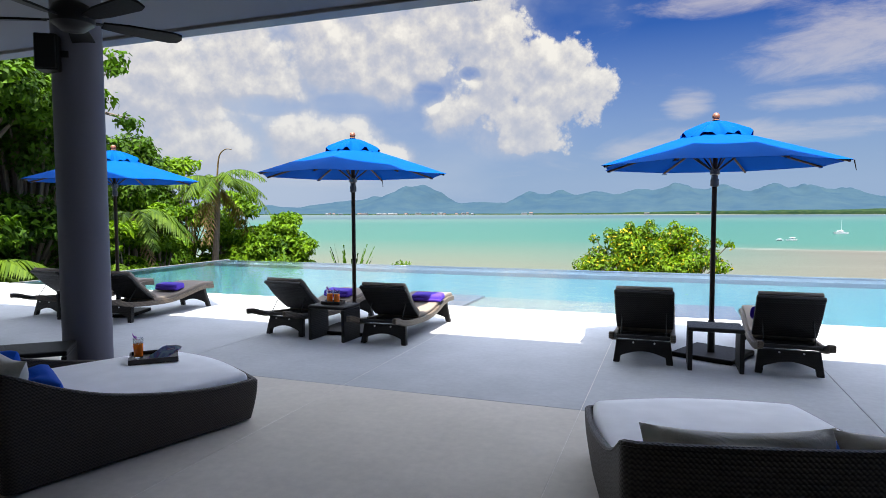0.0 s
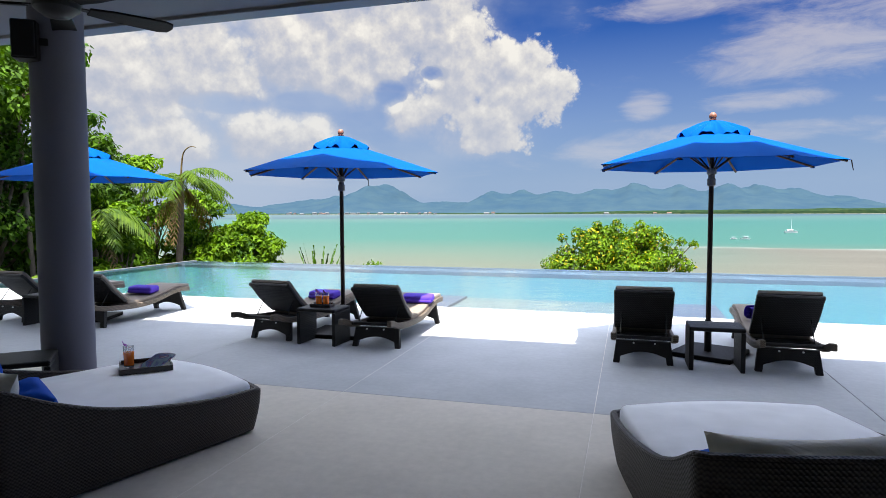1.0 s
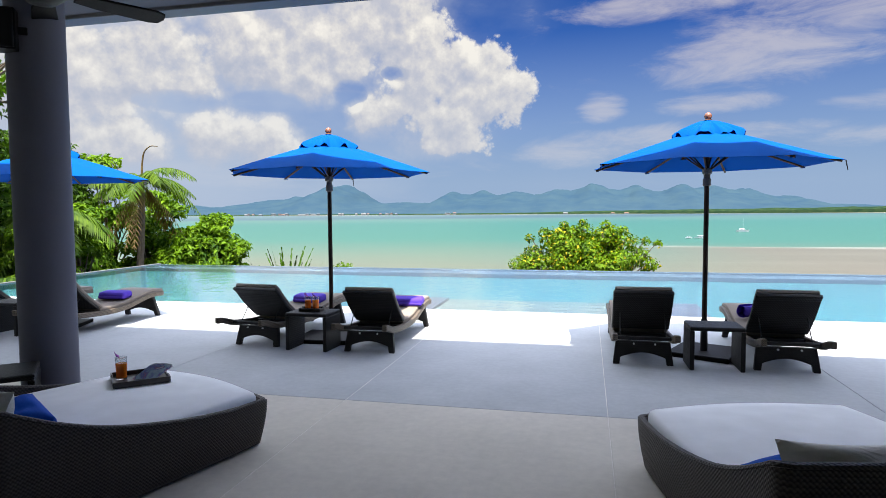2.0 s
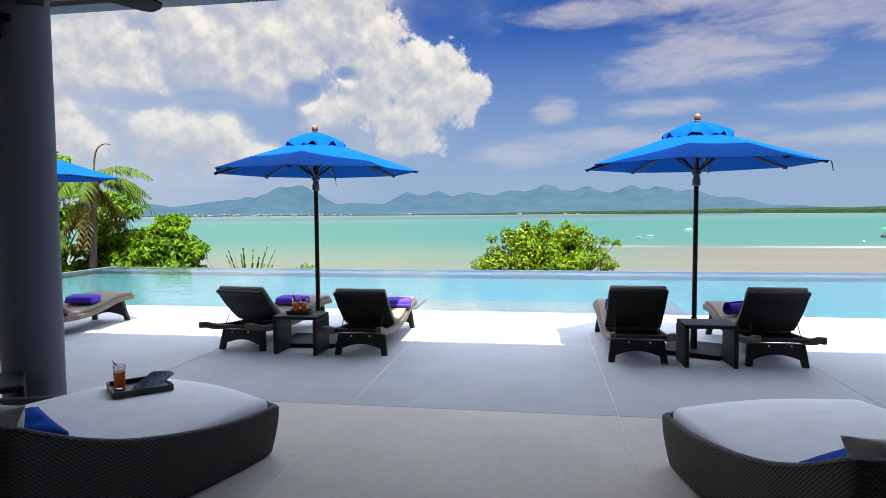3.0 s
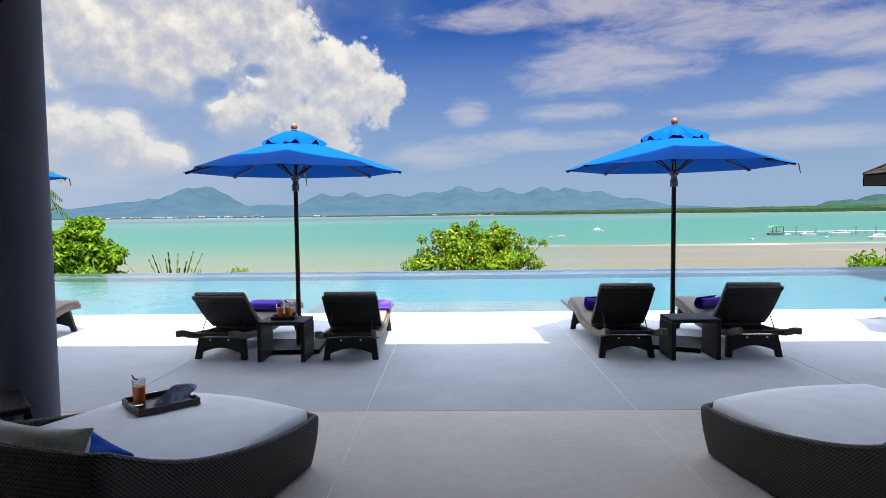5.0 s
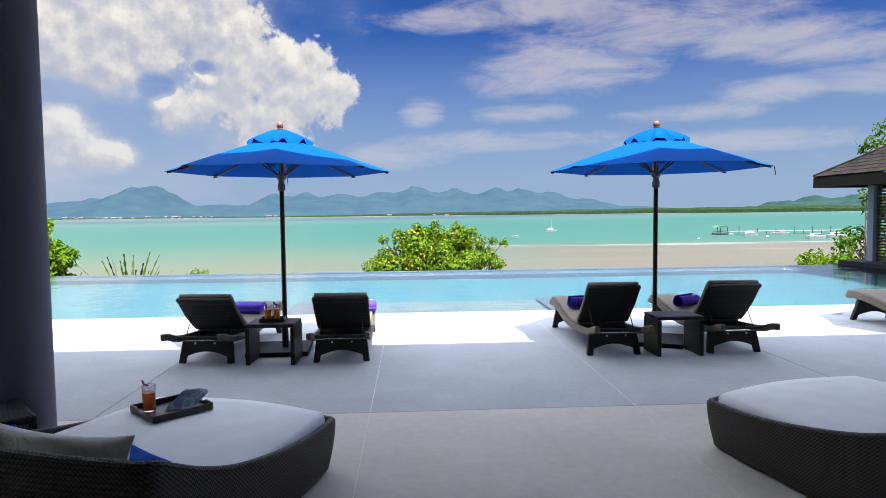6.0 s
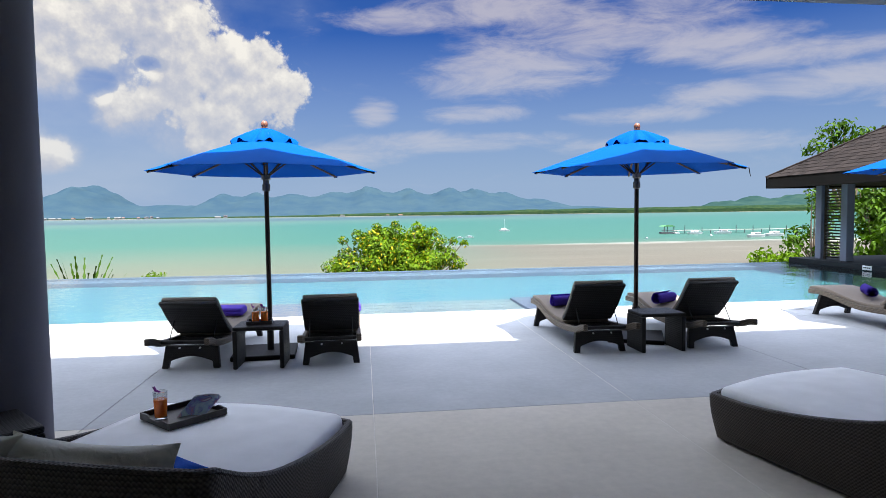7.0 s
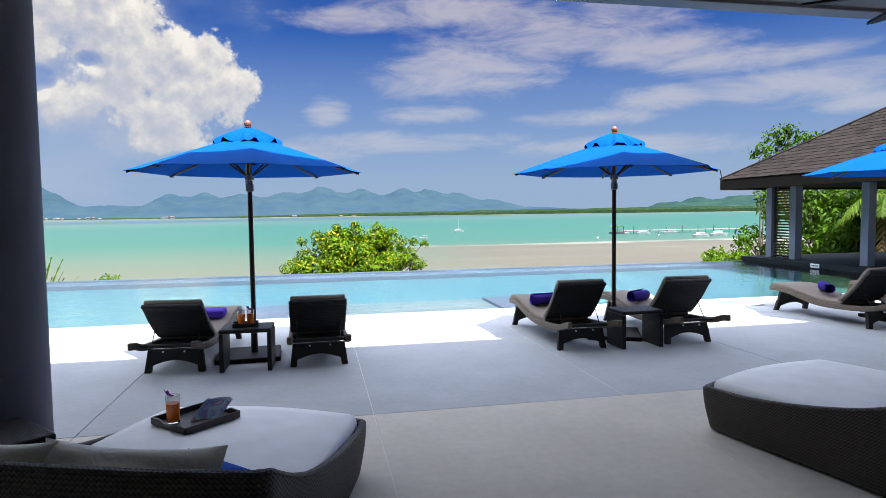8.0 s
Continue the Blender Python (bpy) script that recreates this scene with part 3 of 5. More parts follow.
def build_hills():
    """Far land: a wooded shore strip, and ridges behind it."""
    rng = np.random.default_rng(5)

    def ridge(name, y0, y1, x0, x1, peaks, mat, label, rough, nx=560, ny=16):
        verts, faces = [], []
        for j in range(ny):
            v = j / (ny - 1)
            y = y0 + (y1 - y0) * v
            for i in range(nx):
                x = x0 + (x1 - x0) * i / (nx - 1)
                h = 0.0
                for px, ph, pw in peaks:
                    h += (ph * math.exp(-abs((x - px) / pw) ** 1.6)) ** 3.0
                h = h ** (1 / 3.0)
                side = math.sin(math.pi * min(1, v * 0.5 / 0.5 * 0.5 + 0.0))
                k = noise.fractal(Vector((x * rough, y * rough, 3.1)), 1.0, 2.1, 5)
                fine = noise.fractal(Vector((x * rough * 4.5, y * rough * 4.5, 8.7)), 1.0, 2.1, 4)
                h = h * (0.88 + 0.22 * k + 0.09 * fine) * min(1.0, side * 1.02)
                verts.append((x, y, SEA + h - 0.3))
        for j in range(ny - 1):
            for i in range(nx - 1):
                a = j * nx + i
                faces.append((a, a + 1, a + nx + 1, a + nx))
        ob = mesh_object(name, verts, faces, mat, smooth=True)
        tagged(ob, label, "hills", kind="structure")

    def at(bearing, y):
        return math.tan(radians(bearing)) * y

    # (bearing, height over the sea, width) of the summits
    y = 4300
    sums = [(-23.5, 225, 270), (-26.8, 120, 330), (-17, 80, 380), (-12.8, 150, 150), (-9.8, 150, 210), (-6.8, 168, 220), (-3.0, 155, 260), (0.6, 185, 230),
            (4.6, 160, 230), (8.4, 195, 210), (10.8, 170, 170), (13.6, 140, 240), (17, 90, 220), (-30, 105, 420), (-36, 90, 400), (-43, 110, 500), (21, 45, 300), (-8, 70, 2300)]
    sums = [(b, h * 1.13, w) for b, h, w in sums]
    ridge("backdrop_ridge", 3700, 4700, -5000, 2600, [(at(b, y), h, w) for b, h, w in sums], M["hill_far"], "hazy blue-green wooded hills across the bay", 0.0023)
    y2 = 2950
    sums2 = [(33.0, 60, 110), (35.5, 90, 150), (38.5, 112, 200), (43, 115, 260), (49, 120, 380)]
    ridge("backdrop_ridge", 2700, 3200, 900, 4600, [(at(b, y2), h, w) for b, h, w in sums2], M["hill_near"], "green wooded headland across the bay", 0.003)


# distance haze is put into the blue of both hill colours
M["hill_far"] = far_land("haze_tinted_hill_woods", (0.0185, 0.0380, 0.0590), (0.0265, 0.0480, 0.0625), 0.006)
M["hill_near"] = far_land("haze_tinted_green_woods", (0.0112, 0.0292, 0.0292), (0.0215, 0.0430, 0.0361), 0.012)
M["shore_wood"] = far_land("mangrove_woods", (0.008, 0.021, 0.012), (0.022, 0.038, 0.016), 0.05)
M["beach"] = material("pale_beach_sand", (0.1462, 0.1290, 0.0989), 0.95, vary=0.1, scale=0.01, fine=0.2, coord="World")
build_hills()


def build_far_shore():
    """A belt of mangrove along the far shore, with a strip of beach before it."""
    rng = np.random.default_rng(3)
    nx = 420
    verts, faces = [], []
    rows = [(0, 0.0), (4, 0.62), (16, 0.9), (60, 1.0), (150, 1.0), (240, 0.4)]
    for dy, k in rows:
        for i in range(nx):
            x = -4200 + 8200 * i / (nx - 1)
            h = 6 + 11 / (1 + math.exp(-(x + 100) / 180)) + 13 / (1 + math.exp(-(x - 750) / 300))
            h *= 0.86 + 0.16 * noise.fractal(Vector((x * 0.012, dy * 0.05, 0.4)), 1.0, 2.0, 4)
            y = 2620 + dy - 0.05 * max(0, x) + 14 * noise.noise(Vector((x * 0.004, 1.3, 0.0)))
            verts.append((x, y, SEA - 0.5 + h * k))
    for j in range(len(rows) - 1):
        for i in range(nx - 1):
            a = j * nx + i
            faces.append((a, a + 1, a + nx + 1, a + nx))
    belt = mesh_object("backdrop_shore", verts, faces, M["shore_wood"])
    tagged(belt, "low green mangrove belt along the far shore", "woods", kind="structure")
    verts = []
    for i in range(60):
        x = -4200 + 8200 * i / 59
        y = 2620 - 0.05 * max(0, x)
        verts += [(x, y - 26 - 14 * math.sin(i * 0.9), SEA + 0.05), (x, y + 30, SEA + 1.2)]
    beach = mesh_object("beach", verts, [(2 * i, 2 * i + 2, 2 * i + 3, 2 * i + 1) for i in range(59)], M["beach"])
    tagged(beach, "thin pale beach across the bay", "beach", kind="structure")


build_far_shore()


# ---------------------------------------------------------------- umbrellas
def build_umbrella():
    um = empty("beach_umbrella", "blue canvas umbrella on a dark wooden pole", "umbrella", "umbrellas along the pool")
    R, rim, top = 1.32, 2.165, 2.55
    part("base_plate", box(-0.34, 0.34, -0.30, 0.42, 0.0, 0.055, 0.012, seg=2), M["black"], um, "flat black base plate")
    part("socket", rod((0, 0, 0.05), (0, 0, 0.42), 0.042, 0.036, 16), M["iron"], um, smooth=True)
    part("pole", rod((0, 0, 0.3), (0, 0, 2.58), 0.028, 0.026, 16), M["pole"], um, smooth=True)
    part("knob", rod((-0.075, 0, 0.36), (-0.03, 0, 0.36), 0.02, 0.014, 10), M["iron"], um)
    part("runner", lathe([(0.034, 1.94), (0.045, 1.95), (0.045, 2.02), (0.036, 2.03), (0.036, 2.07), (0.052, 2.08), (0.052, 2.13), (0.03, 2.14)], 16), M["pulley"], um, "grey metal pulley collar", True)
    part("hub", lathe([(0.03, 2.46), (0.06, 2.47), (0.06, 2.53), (0.03, 2.55)], 16), M["rib"], um, smooth=True)
    turn = radians(5)
    ang = [turn + radians(-90 + 45 * i) for i in range(8)]
    for a in ang:
        c, s = math.cos(a), math.sin(a)
        end = (c * (R - 0.03), s * (R - 0.03), rim - 0.002)
        part("rib", rod((c * 0.05, s * 0.05, 2.50), end, 0.015, 0.013, 6), M["rib"], um, "brown wooden rib")
        f = 0.30
        mid = (c * R * f, s * R * f, 2.50 + (rim - 2.50) * f - 0.005)
        part("strut", rod((c * 0.045, s * 0.045, 2.13), mid, 0.009, 0.009, 6), M["pole"], um, "dark wooden strut")
    # canopy: eight panels that sag between the ribs, doubled for thickness
    bm = bmesh.new()
    rows, cols = 9, 6
    grid = {}
    for i in range(8):
        for k in range(cols):
            for j in range(rows + 1):
                v = j / rows
                a0, a1 = ang[i], ang[i] + radians(45)
                r = 0.16 + (R - 0.16) * v
                p = Vector((math.cos(a0), math.sin(a0), 0)).lerp(Vector((math.cos(a1), math.sin(a1), 0)), k / cols) * r
                u = k / cols
                sag = 0.024 * (4 * u * (1 - u)) * v * math.sin(math.pi * min(1, 0.35 + v * 0.6))
                z = top + 0.005 + (rim + 0.007 - top) * (v ** 1.05)
                pull = 1 - 0.03 * (4 * u * (1 - u)) * v ** 3
                grid[i, k, j] = bm.verts.new((p.x * pull, p.y * pull, z - sag))
    for i in range(8):
        for k in range(cols):
            for j in range(rows):
                nxt = (i, k + 1) if k + 1 < cols else ((i + 1) % 8, 0)
                bm.faces.new((grid[i, k, j], grid[i, k, j + 1], grid[nxt[0], nxt[1], j + 1], grid[nxt[0], nxt[1], j]))
    bmesh.ops.recalc_face_normals(bm, faces=bm.faces[:])
    bmesh.ops.solidify(bm, geom=bm.faces[:], thickness=0.003)
    canopy = part("canopy", bm, M["canopy"], um, "taut bright blue canvas", True)
    # vent cap, with a lifted wavy hem
    bm = bmesh.new()
    n = 96
    rings = []
    for r, z in ((0.03, 2.675), (0.10, 2.662), (0.20, 2.615), (0.29, 2.560), (0.345, 2.525), (0.375, 2.490)):
        ring = []
        for i in range(n):
            a = turn + 2 * math.pi * i / n
            lift = (0.030 * math.sin(8 * (a - turn) + 1.2) + 0.016 * math.sin(19 * a) + 0.010 * math.sin(13 * a + 0.7)) * (r / 0.37) ** 1.8
            rr = r * (1 + 0.035 * math.cos(8 * (a - turn)) * (r / 0.37))
            ring.append(bm.verts.new((math.cos(a) * rr, math.sin(a) * rr, z + lift)))
        rings.append(ring)
    for a, b in zip(rings, rings[1:]):
        for i in range(n):
            bm.faces.new((a[i], b[i], b[(i + 1) % n], a[(i + 1) % n]))
    bm.faces.new(rings[0])
    bmesh.ops.recalc_face_normals(bm, faces=bm.faces[:])
    bmesh.ops.solidify(bm, geom=bm.faces[:], thickness=0.003)
    part("vent", bm, M["canopy"], canopy, "", True)
    for i in (0, 1, 3, 5, 6):
        a = ang[i]
        c, s = math.cos(a), math.sin(a)
        bm = box(-0.004, 0.004, -0.03, 0.03, -0.012, 0.0)
        bm.transform(Matrix.Translation((c * (R - 0.05), s * (R - 0.05), rim)) @ Matrix.Rotation(a, 4, "Z"))
        part("rib_pocket", bm, M["canopy"], canopy)
    part("finial", lathe([(0.012, 2.66), (0.036, 2.675), (0.040, 2.685), (0.030, 2.692), (0.034, 2.70), (0.041, 2.72), (0.038, 2.742), (0.026, 2.760), (0.010, 2.768)], 18), M["finial"], um, "terracotta coloured wooden finial", True)
    # tie cord that hangs from the rim
    a = ang[2]
    c, s = math.cos(a), math.sin(a)
    cord = rod((c * R, s * R, rim + 0.005), (c * R * 1.015, s * R, rim - 0.10), 0.006, 0.004, 6)
    part("tie_cord", cord, M["black"], um, "dark hanging tie cord")
    return um


UMBRELLA_X = [-2.829, 1.764, -7.18, 6.357]
first = build_umbrella()
first.matrix_basis = pose(UMBRELLA_X[0], 7.636, 0, 0, 0, 92.8)
for x, turn in zip(UMBRELLA_X[1:], (-24.5, 21.5, -4)):
    copy_thing(first, pose(x, 7.636, 0, 0, 0, turn))


# ---------------------------------------------------------------- sun loungers
def build_lounger(head):
    lo = empty("sun_lounger", "dark woven rattan sun lounger with beige mattress and raised back", "lounger", "sun loungers along the pool")
    rail = smooth_curve([(-0.36, 0.40), (-0.24, 0.385), (-0.08, 0.335), (0.12, 0.305), (0.40, 0.285), (0.70, 0.275), (0.98, 0.290), (1.22, 0.335), (1.46, 0.385), (1.66, 0.405), (1.86, 0.395)], 4)
    for x0, x1 in ((-0.335, -0.280), (0.280, 0.335)):
        part("side_rail", prism(band(rail, 0.075), x0, x1, "x", 0.012), M["rattan_tan"], lo, "tan-edged curved woven rail", uv=True)
    seat = [(a, b - 0.02) for a, b in rail if a > 0.36]
    part("seat", prism(band(seat, 0.035), -0.28, 0.28, "x"), M["wicker"], lo, uv=True)
    pad = [(a, b + 0.045) for a, b in rail if a > 0.40]
    pad = [(a, b) for a, b in pad] + [(1.885, pad[-1][1] - 0.012)]
    part("mattress", prism(band(pad, 0.062), -0.30, 0.30, "x", 0.018), M["mat"], lo, "beige cloth mattress", True)
    # raised back: pivots low, its head stands over the rear feet
    piv, head = Vector((0.52, 0.30)), Vector(head)
    d = (head - piv).normalized()
    n = Vector((-d.y, d.x)) * -1.0
    curve = []
    for i in range(9):
        u = i / 8
        bow = 0.03 * math.sin(math.pi * u)
        q = piv.lerp(head, u) - n * bow
        if i == 8:
            q = q - n * 0.02
        curve.append(q)
    shell = [piv.lerp(head, 0.09) - n * 0.012, *curve[1:]]
    back = [(q.x, q.y) for q in shell] + [((q - n * 0.045).x, (q - n * 0.045).y) for q in reversed(shell)]
    part("backrest", prism(back, -0.315, 0.315, "x", 0.014), M["wicker"], lo, "dark woven back panel", uv=True)
    front = [((q + n * 0.055).x, (q + n * 0.055).y) for q in curve]
    mat_b = [((q + n * 0.004).x, (q + n * 0.004).y) for q in curve] + front[::-1]
    part("back_mattress", prism(mat_b, -0.298, 0.298, "x", 0.016), M["mat"], lo, "beige cloth mattress", True)
    # arched leg frames
    for y, lean in ((0.02, -0.05), (1.66, 0.10)):
        ztop = 0.245 if y < 1 else 0.325
        arch = [(-0.315, 0.0), (-0.245, 0.0), (-0.235, 0.075)]
        arch += [(-0.235 + 0.47 * i / 10, 0.075 + 0.055 * math.sin(math.pi * i / 10)) for i in range(1, 10)]
        arch += [(0.235, 0.075), (0.245, 0.0), (0.315, 0.0), (0.285, ztop), (-0.285, ztop)]
        bm = prism(arch, -0.03, 0.03, "y", 0.008)
        for v in bm.verts:
            v.co.y += y - lean * v.co.z / ztop + (lean if y > 1 else 0)
        part("leg_frame", bm, M["wicker"], lo, "arched woven leg frame", uv=True)
    part("crossbar", box(-0.28, 0.28, -0.10, -0.05, 0.285, 0.325, 0.01), M["wicker"], lo, uv=True)
    for x in (-0.235, 0.235):
        part("back_stay", rod((x, 0.02, 0.29), (x, 0.235, 0.56), 0.006, 0.006, 8), M["iron"], lo, "thin dark metal stay")
    for x in (-0.1, 0.12):
        part("bolt", rod((x, -0.045, 0.235), (x, -0.03, 0.235), 0.010, 0.010, 8), M["steel"], lo)
    return lo


# (middle of the rear feet, turn)
LOUNGERS = [(-3.60, 7.064, -6.0), (-2.081, 6.993, 1.0), (1.044, 7.020, 0.0), (2.464, 7.010, -1.0),
            (-6.672, 7.10, 1.0), (-8.20, 7.15, -3.0), (5.622, 7.17, 1.0), (7.02, 7.05, 0.0)]
for head, rows in (((0.0, 0.76), (0, 1, 4, 5)), ((0.035, 0.825), (2, 3, 6, 7))):
    lounger = build_lounger(head)
    for n, k in enumerate(rows):
        x, y, a = LOUNGERS[k]
        if n == 0:
            lounger.matrix_basis = pose(x, y, 0, 0, 0, a)
        else:
            copy_thing(lounger, pose(x, y, 0, 0, 0, a))


def towel(x, y, z, turn, folded, mat):
    if folded:
        ob = empty("folded_towel", "folded purple towel lying on a lounger", "towel", "towels")
        b = box(-0.225, 0.225, -0.11, 0.11, 0.0, 0.108, 0.040, seg=4)
        part("fold", b, mat, ob, smooth=True)
        part("fold", box(-0.222, 0.222, -0.122, -0.02, 0.008, 0.06, 0.025, seg=3), M["towel"], ob, smooth=True)
    else:
        ob = empty("rolled_towel", "rolled purple towel lying on a lounger", "towel", "towels")
        bm = bmesh.new()
        n, turns, r = 72, 3.2, 0.084
        a, b = [], []
        for i in range(n + 1):
            th = 2 * math.pi * turns * i / n
            rr = 0.012 + (r - 0.012) * i / n
            p = (rr * math.cos(th), rr * math.sin(th))
            a.append(bm.verts.new((-0.20 - 0.006 * math.sin(i * 0.8), p[0], p[1] + r)))
            b.append(bm.verts.new((0.20 + 0.006 * math.cos(i * 0.7), p[0], p[1] + r)))
        for i in range(n):
            bm.faces.new((a[i], a[i + 1], b[i + 1], b[i]))
        bmesh.ops.solidify(bm, geom=bm.faces[:], thickness=0.014)
        part("roll", bm, mat, ob, smooth=True)
    ob.matrix_basis = pose(x, y, z, 6, 0, turn)
    return ob


towel(-3.46, 8.33, 0.385, -7, True, M["towel"])
towel(-1.98, 8.30, 0.385, 3, True, M["towel"])
towel(1.02, 8.22, 0.37, 8, False, M["towel"])
towel(2.42, 8.18, 0.37, 32, False, M["towel"])
towel(-6.66, 8.22, 0.37, 2, True, M["towel"])
towel(5.60, 8.22, 0.37, 60, False, M["towel"])


def build_side_table(w=0.27, d=0.21, h=0.46):
    tb = empty("side_table", "low dark woven rattan side table with slab legs", "table", "side tables between the loungers")
    t = 0.045
    part("tabletop", box(-w, w, -d, d, h - t, h, 0.014, seg=2), M["wicker"], tb, uv=True)
    for x in (-w + t, w):
        part("leg", box(x - t, x, -d, d, 0, h - t, 0.006), M["wicker"], tb, uv=True)
    return tb


table = build_side_table()
table.matrix_basis = pose(-2.845, 7.11, 0, 0, 0, -2)
copy_thing(table, pose(1.765, 7.085, 0, 0, 0, 1))
copy_thing(table, pose(-7.43, 7.15, 0, 0, 0, 0))
copy_thing(table, pose(6.33, 7.10, 0, 0, 0, 0))


# ---------------------------------------------------------------- daybeds
def bed_outline(k, grow=0.0):
    """Half-width of the daybed at each step from the front (0) to the back, as a closed ring of points: (x, y, share of the way back)."""
    pts = []
    side = [(0.0, 0.68), (0.06, 0.705), (0.35, 0.735), (0.7, 0.755), (1.05, 0.775), (1.4, 0.795), (1.62, 0.815), (1.74, 0.825), (1.785, 0.80), (1.805, 0.74), (1.84, 0.40), (1.85, 0.0)]
    fine = smooth_curve(side, 5)
    left = [(-w, -s) for s, w in fine]
    right = [(w, -s) for s, w in reversed(fine[:-1])]
    front = [(0.68 - 1.36 * i / 12, 0.10 * math.sin(math.pi * i / 12)) for i in range(1, 12)]
    return left + right + front


RIM = smooth_curve([(0, .325), (.3, .335), (.6, .365), (.9, .415), (1.2, .485), (1.45, .575), (1.64, .665), (1.76, .722), (1.90, .735)], 6)


def rim_height(y):
    s = max(0.0, -y)
    for (a, h0), (b, h1) in zip(RIM, RIM[1:]):
        if a <= s <= b:
            return h0 + (h1 - h0) * (s - a) / max(1e-6, b - a)
    return RIM[0][1] if s < 1 else RIM[-1][1]


def build_daybed():
    bed = empty("daybed", "wide brown woven rattan daybed with white mattress", "daybed", "daybeds on the terrace")
    ring = bed_outline(0)
    n = len(ring)
    bm = bmesh.new()
    layer = bm.loops.layers.uv.verify()
    cx, cy = 0.0, -1.0
    rows = 7
    outer, inner = [], []
    per = [0.0]
    for i in range(n):
        a, b = Vector(ring[i]), Vector(ring[(i + 1) % n])
        per.append(per[-1] + (b - a).length)
    for j in range(rows + 1):
        v = j / rows
        flare = 0.955 + 0.045 * math.sin(v * math.pi * 0.5)
        outer.append([bm.verts.new((cx + (x - cx) * flare, cy + (y - cy) * flare, 0.02 + (rim_height(y) - 0.02) * v)) for x, y in ring])
    top_in = [bm.verts.new((cx + (x - cx) * 0.95, cy + (y - cy) * 0.95, rim_height(y) + 0.004)) for x, y in ring]
    low_in = [bm.verts.new((cx + (x - cx) * 0.94, cy + (y - cy) * 0.94, 0.16)) for x, y in ring]
    levels = outer + [top_in, low_in]
    for j, (lo, hi) in enumerate(zip(levels, levels[1:])):
        for i in range(n):
            k = (i + 1) % n
            f = bm.faces.new((lo[i], hi[i], hi[k], lo[k]))
            for l, (u, vv) in zip(f.loops, ((per[i], lo[i].co.z), (per[i], hi[i].co.z if j < rows else hi[i].co.z + 0.06), (per[i + 1], hi[k].co.z if j < rows else hi[k].co.z + 0.06), (per[i + 1], lo[k].co.z))):
                l[layer].uv = (u, vv)
    bm.faces.new(low_in)
    bm.faces.new(outer[0][::-1])
    bmesh.ops.recalc_face_normals(bm, faces=bm.faces[:])
    frame_ob = part("frame", bm, M["wicker_bed"], bed, "brown woven rattan shell with rising back", True)
    # rolled rim
    bm = bmesh.new()
    pts = [Vector((cx + (x - cx) * 0.975, cy + (y - cy) * 0.975, rim_height(y) + 0.002)) for x, y in ring]
    rings = []
    for i in range(n):
        t = (pts[(i + 1) % n] - pts[i - 1]).normalized()
        s = t.cross(Vector((0, 0, 1))).normalized()
        u = s.cross(t)
        rings.append([bm.verts.new(pts[i] + s * 0.022 * math.cos(a) + u * 0.016 * math.sin(a)) for a in [2 * math.pi * q / 8 for q in range(8)]])
    for i in range(n):
        a, b = rings[i], rings[(i + 1) % n]
        for q in range(8):
            bm.faces.new((a[q], a[(q + 1) % 8], b[(q + 1) % 8], b[q]))
    bmesh.ops.recalc_face_normals(bm, faces=bm.faces[:])
    part("rim", bm, M["wicker_bed"], bed, "rolled woven rim", True, uv=True)
    # mattress, softly rounded
    bm = bmesh.new()
    levels = []
    for z, g in ((0.17, 0.90), (0.21, 0.925), (0.30, 0.938), (0.355, 0.935), (0.383, 0.922), (0.398, 0.90), (0.408, 0.80), (0.416, 0.6), (0.420, 0.3)):
        levels.append([bm.verts.new((cx + (x - cx) * g, cy + (max(y, -1.80) - cy) * g, z)) for x, y in ring])
    for lo, hi in zip(levels, levels[1:]):
        for i in range(n):
            k = (i + 1) % n
            bm.faces.new((lo[i], lo[k], hi[k], hi[i]))
    bm.faces.new(levels[-1])
    bm.faces.new(levels[0][::-1])
    bmesh.ops.recalc_face_normals(bm, faces=bm.faces[:])
    part("mattress", bm, M["white"], bed, "thick white cloth mattress", True)
    return bed


def pillow(name, label, w, h, t, mat, m, round_off=0.05):
    """A stuffed pillow with pulled-out corners and a crumpled middle."""
    bm = bmesh.new()
    n = 22
    top, bot = {}, {}
    for i in range(n + 1):
        for j in range(n + 1):
            u, v = 2 * i / n - 1, 2 * j / n - 1
            puff = max(0.0, (1 - abs(u) ** 2.6) * (1 - abs(v) ** 2.2)) ** 0.62
            pin = 1 - 0.10 * (1 - abs(v) ** 2) * abs(u) ** 3
            pin2 = 1 - 0.20 * (1 - abs(u) ** 2) * abs(v) ** 3
            k = noise.noise(Vector((u * 2.1 + w * 9, v * 2.3, h * 7)))
            blunt = 1 - round_off * u * u * v * v
            x, y = u * w / 2 * pin * blunt, v * h / 2 * pin2 * blunt
            top[i, j] = bm.verts.new((x, y, t / 2 * puff * (1 + 0.25 * k) + 0.012 * k))
            bot[i, j] = top[i, j] if i in (0, n) or j in (0, n) else bm.verts.new((x, y, -t / 2 * puff))
    for i in range(n):
        for j in range(n):
            bm.faces.new((top[i, j], top[i + 1, j], top[i + 1, j + 1], top[i, j + 1]))
            q = (bot[i, j], bot[i, j + 1], bot[i + 1, j + 1], bot[i + 1, j])
            bm.faces.new(q)
    bmesh.ops.recalc_face_normals(bm, faces=bm.faces[:])
    ob = part(name, bm, mat, None, label, True)
    ob["category"], ob["group"] = "pillow", "daybed pillows"
    ob.matrix_basis = m
    return ob


BED_L = pose(-2.44, 4.31, 0, 0, 0, -20)
BED_R = pose(1.44, 4.44, 0, 0, 0, 16)
daybed = build_daybed()
daybed.matrix_basis = BED_L
copy_thing(daybed, BED_R)


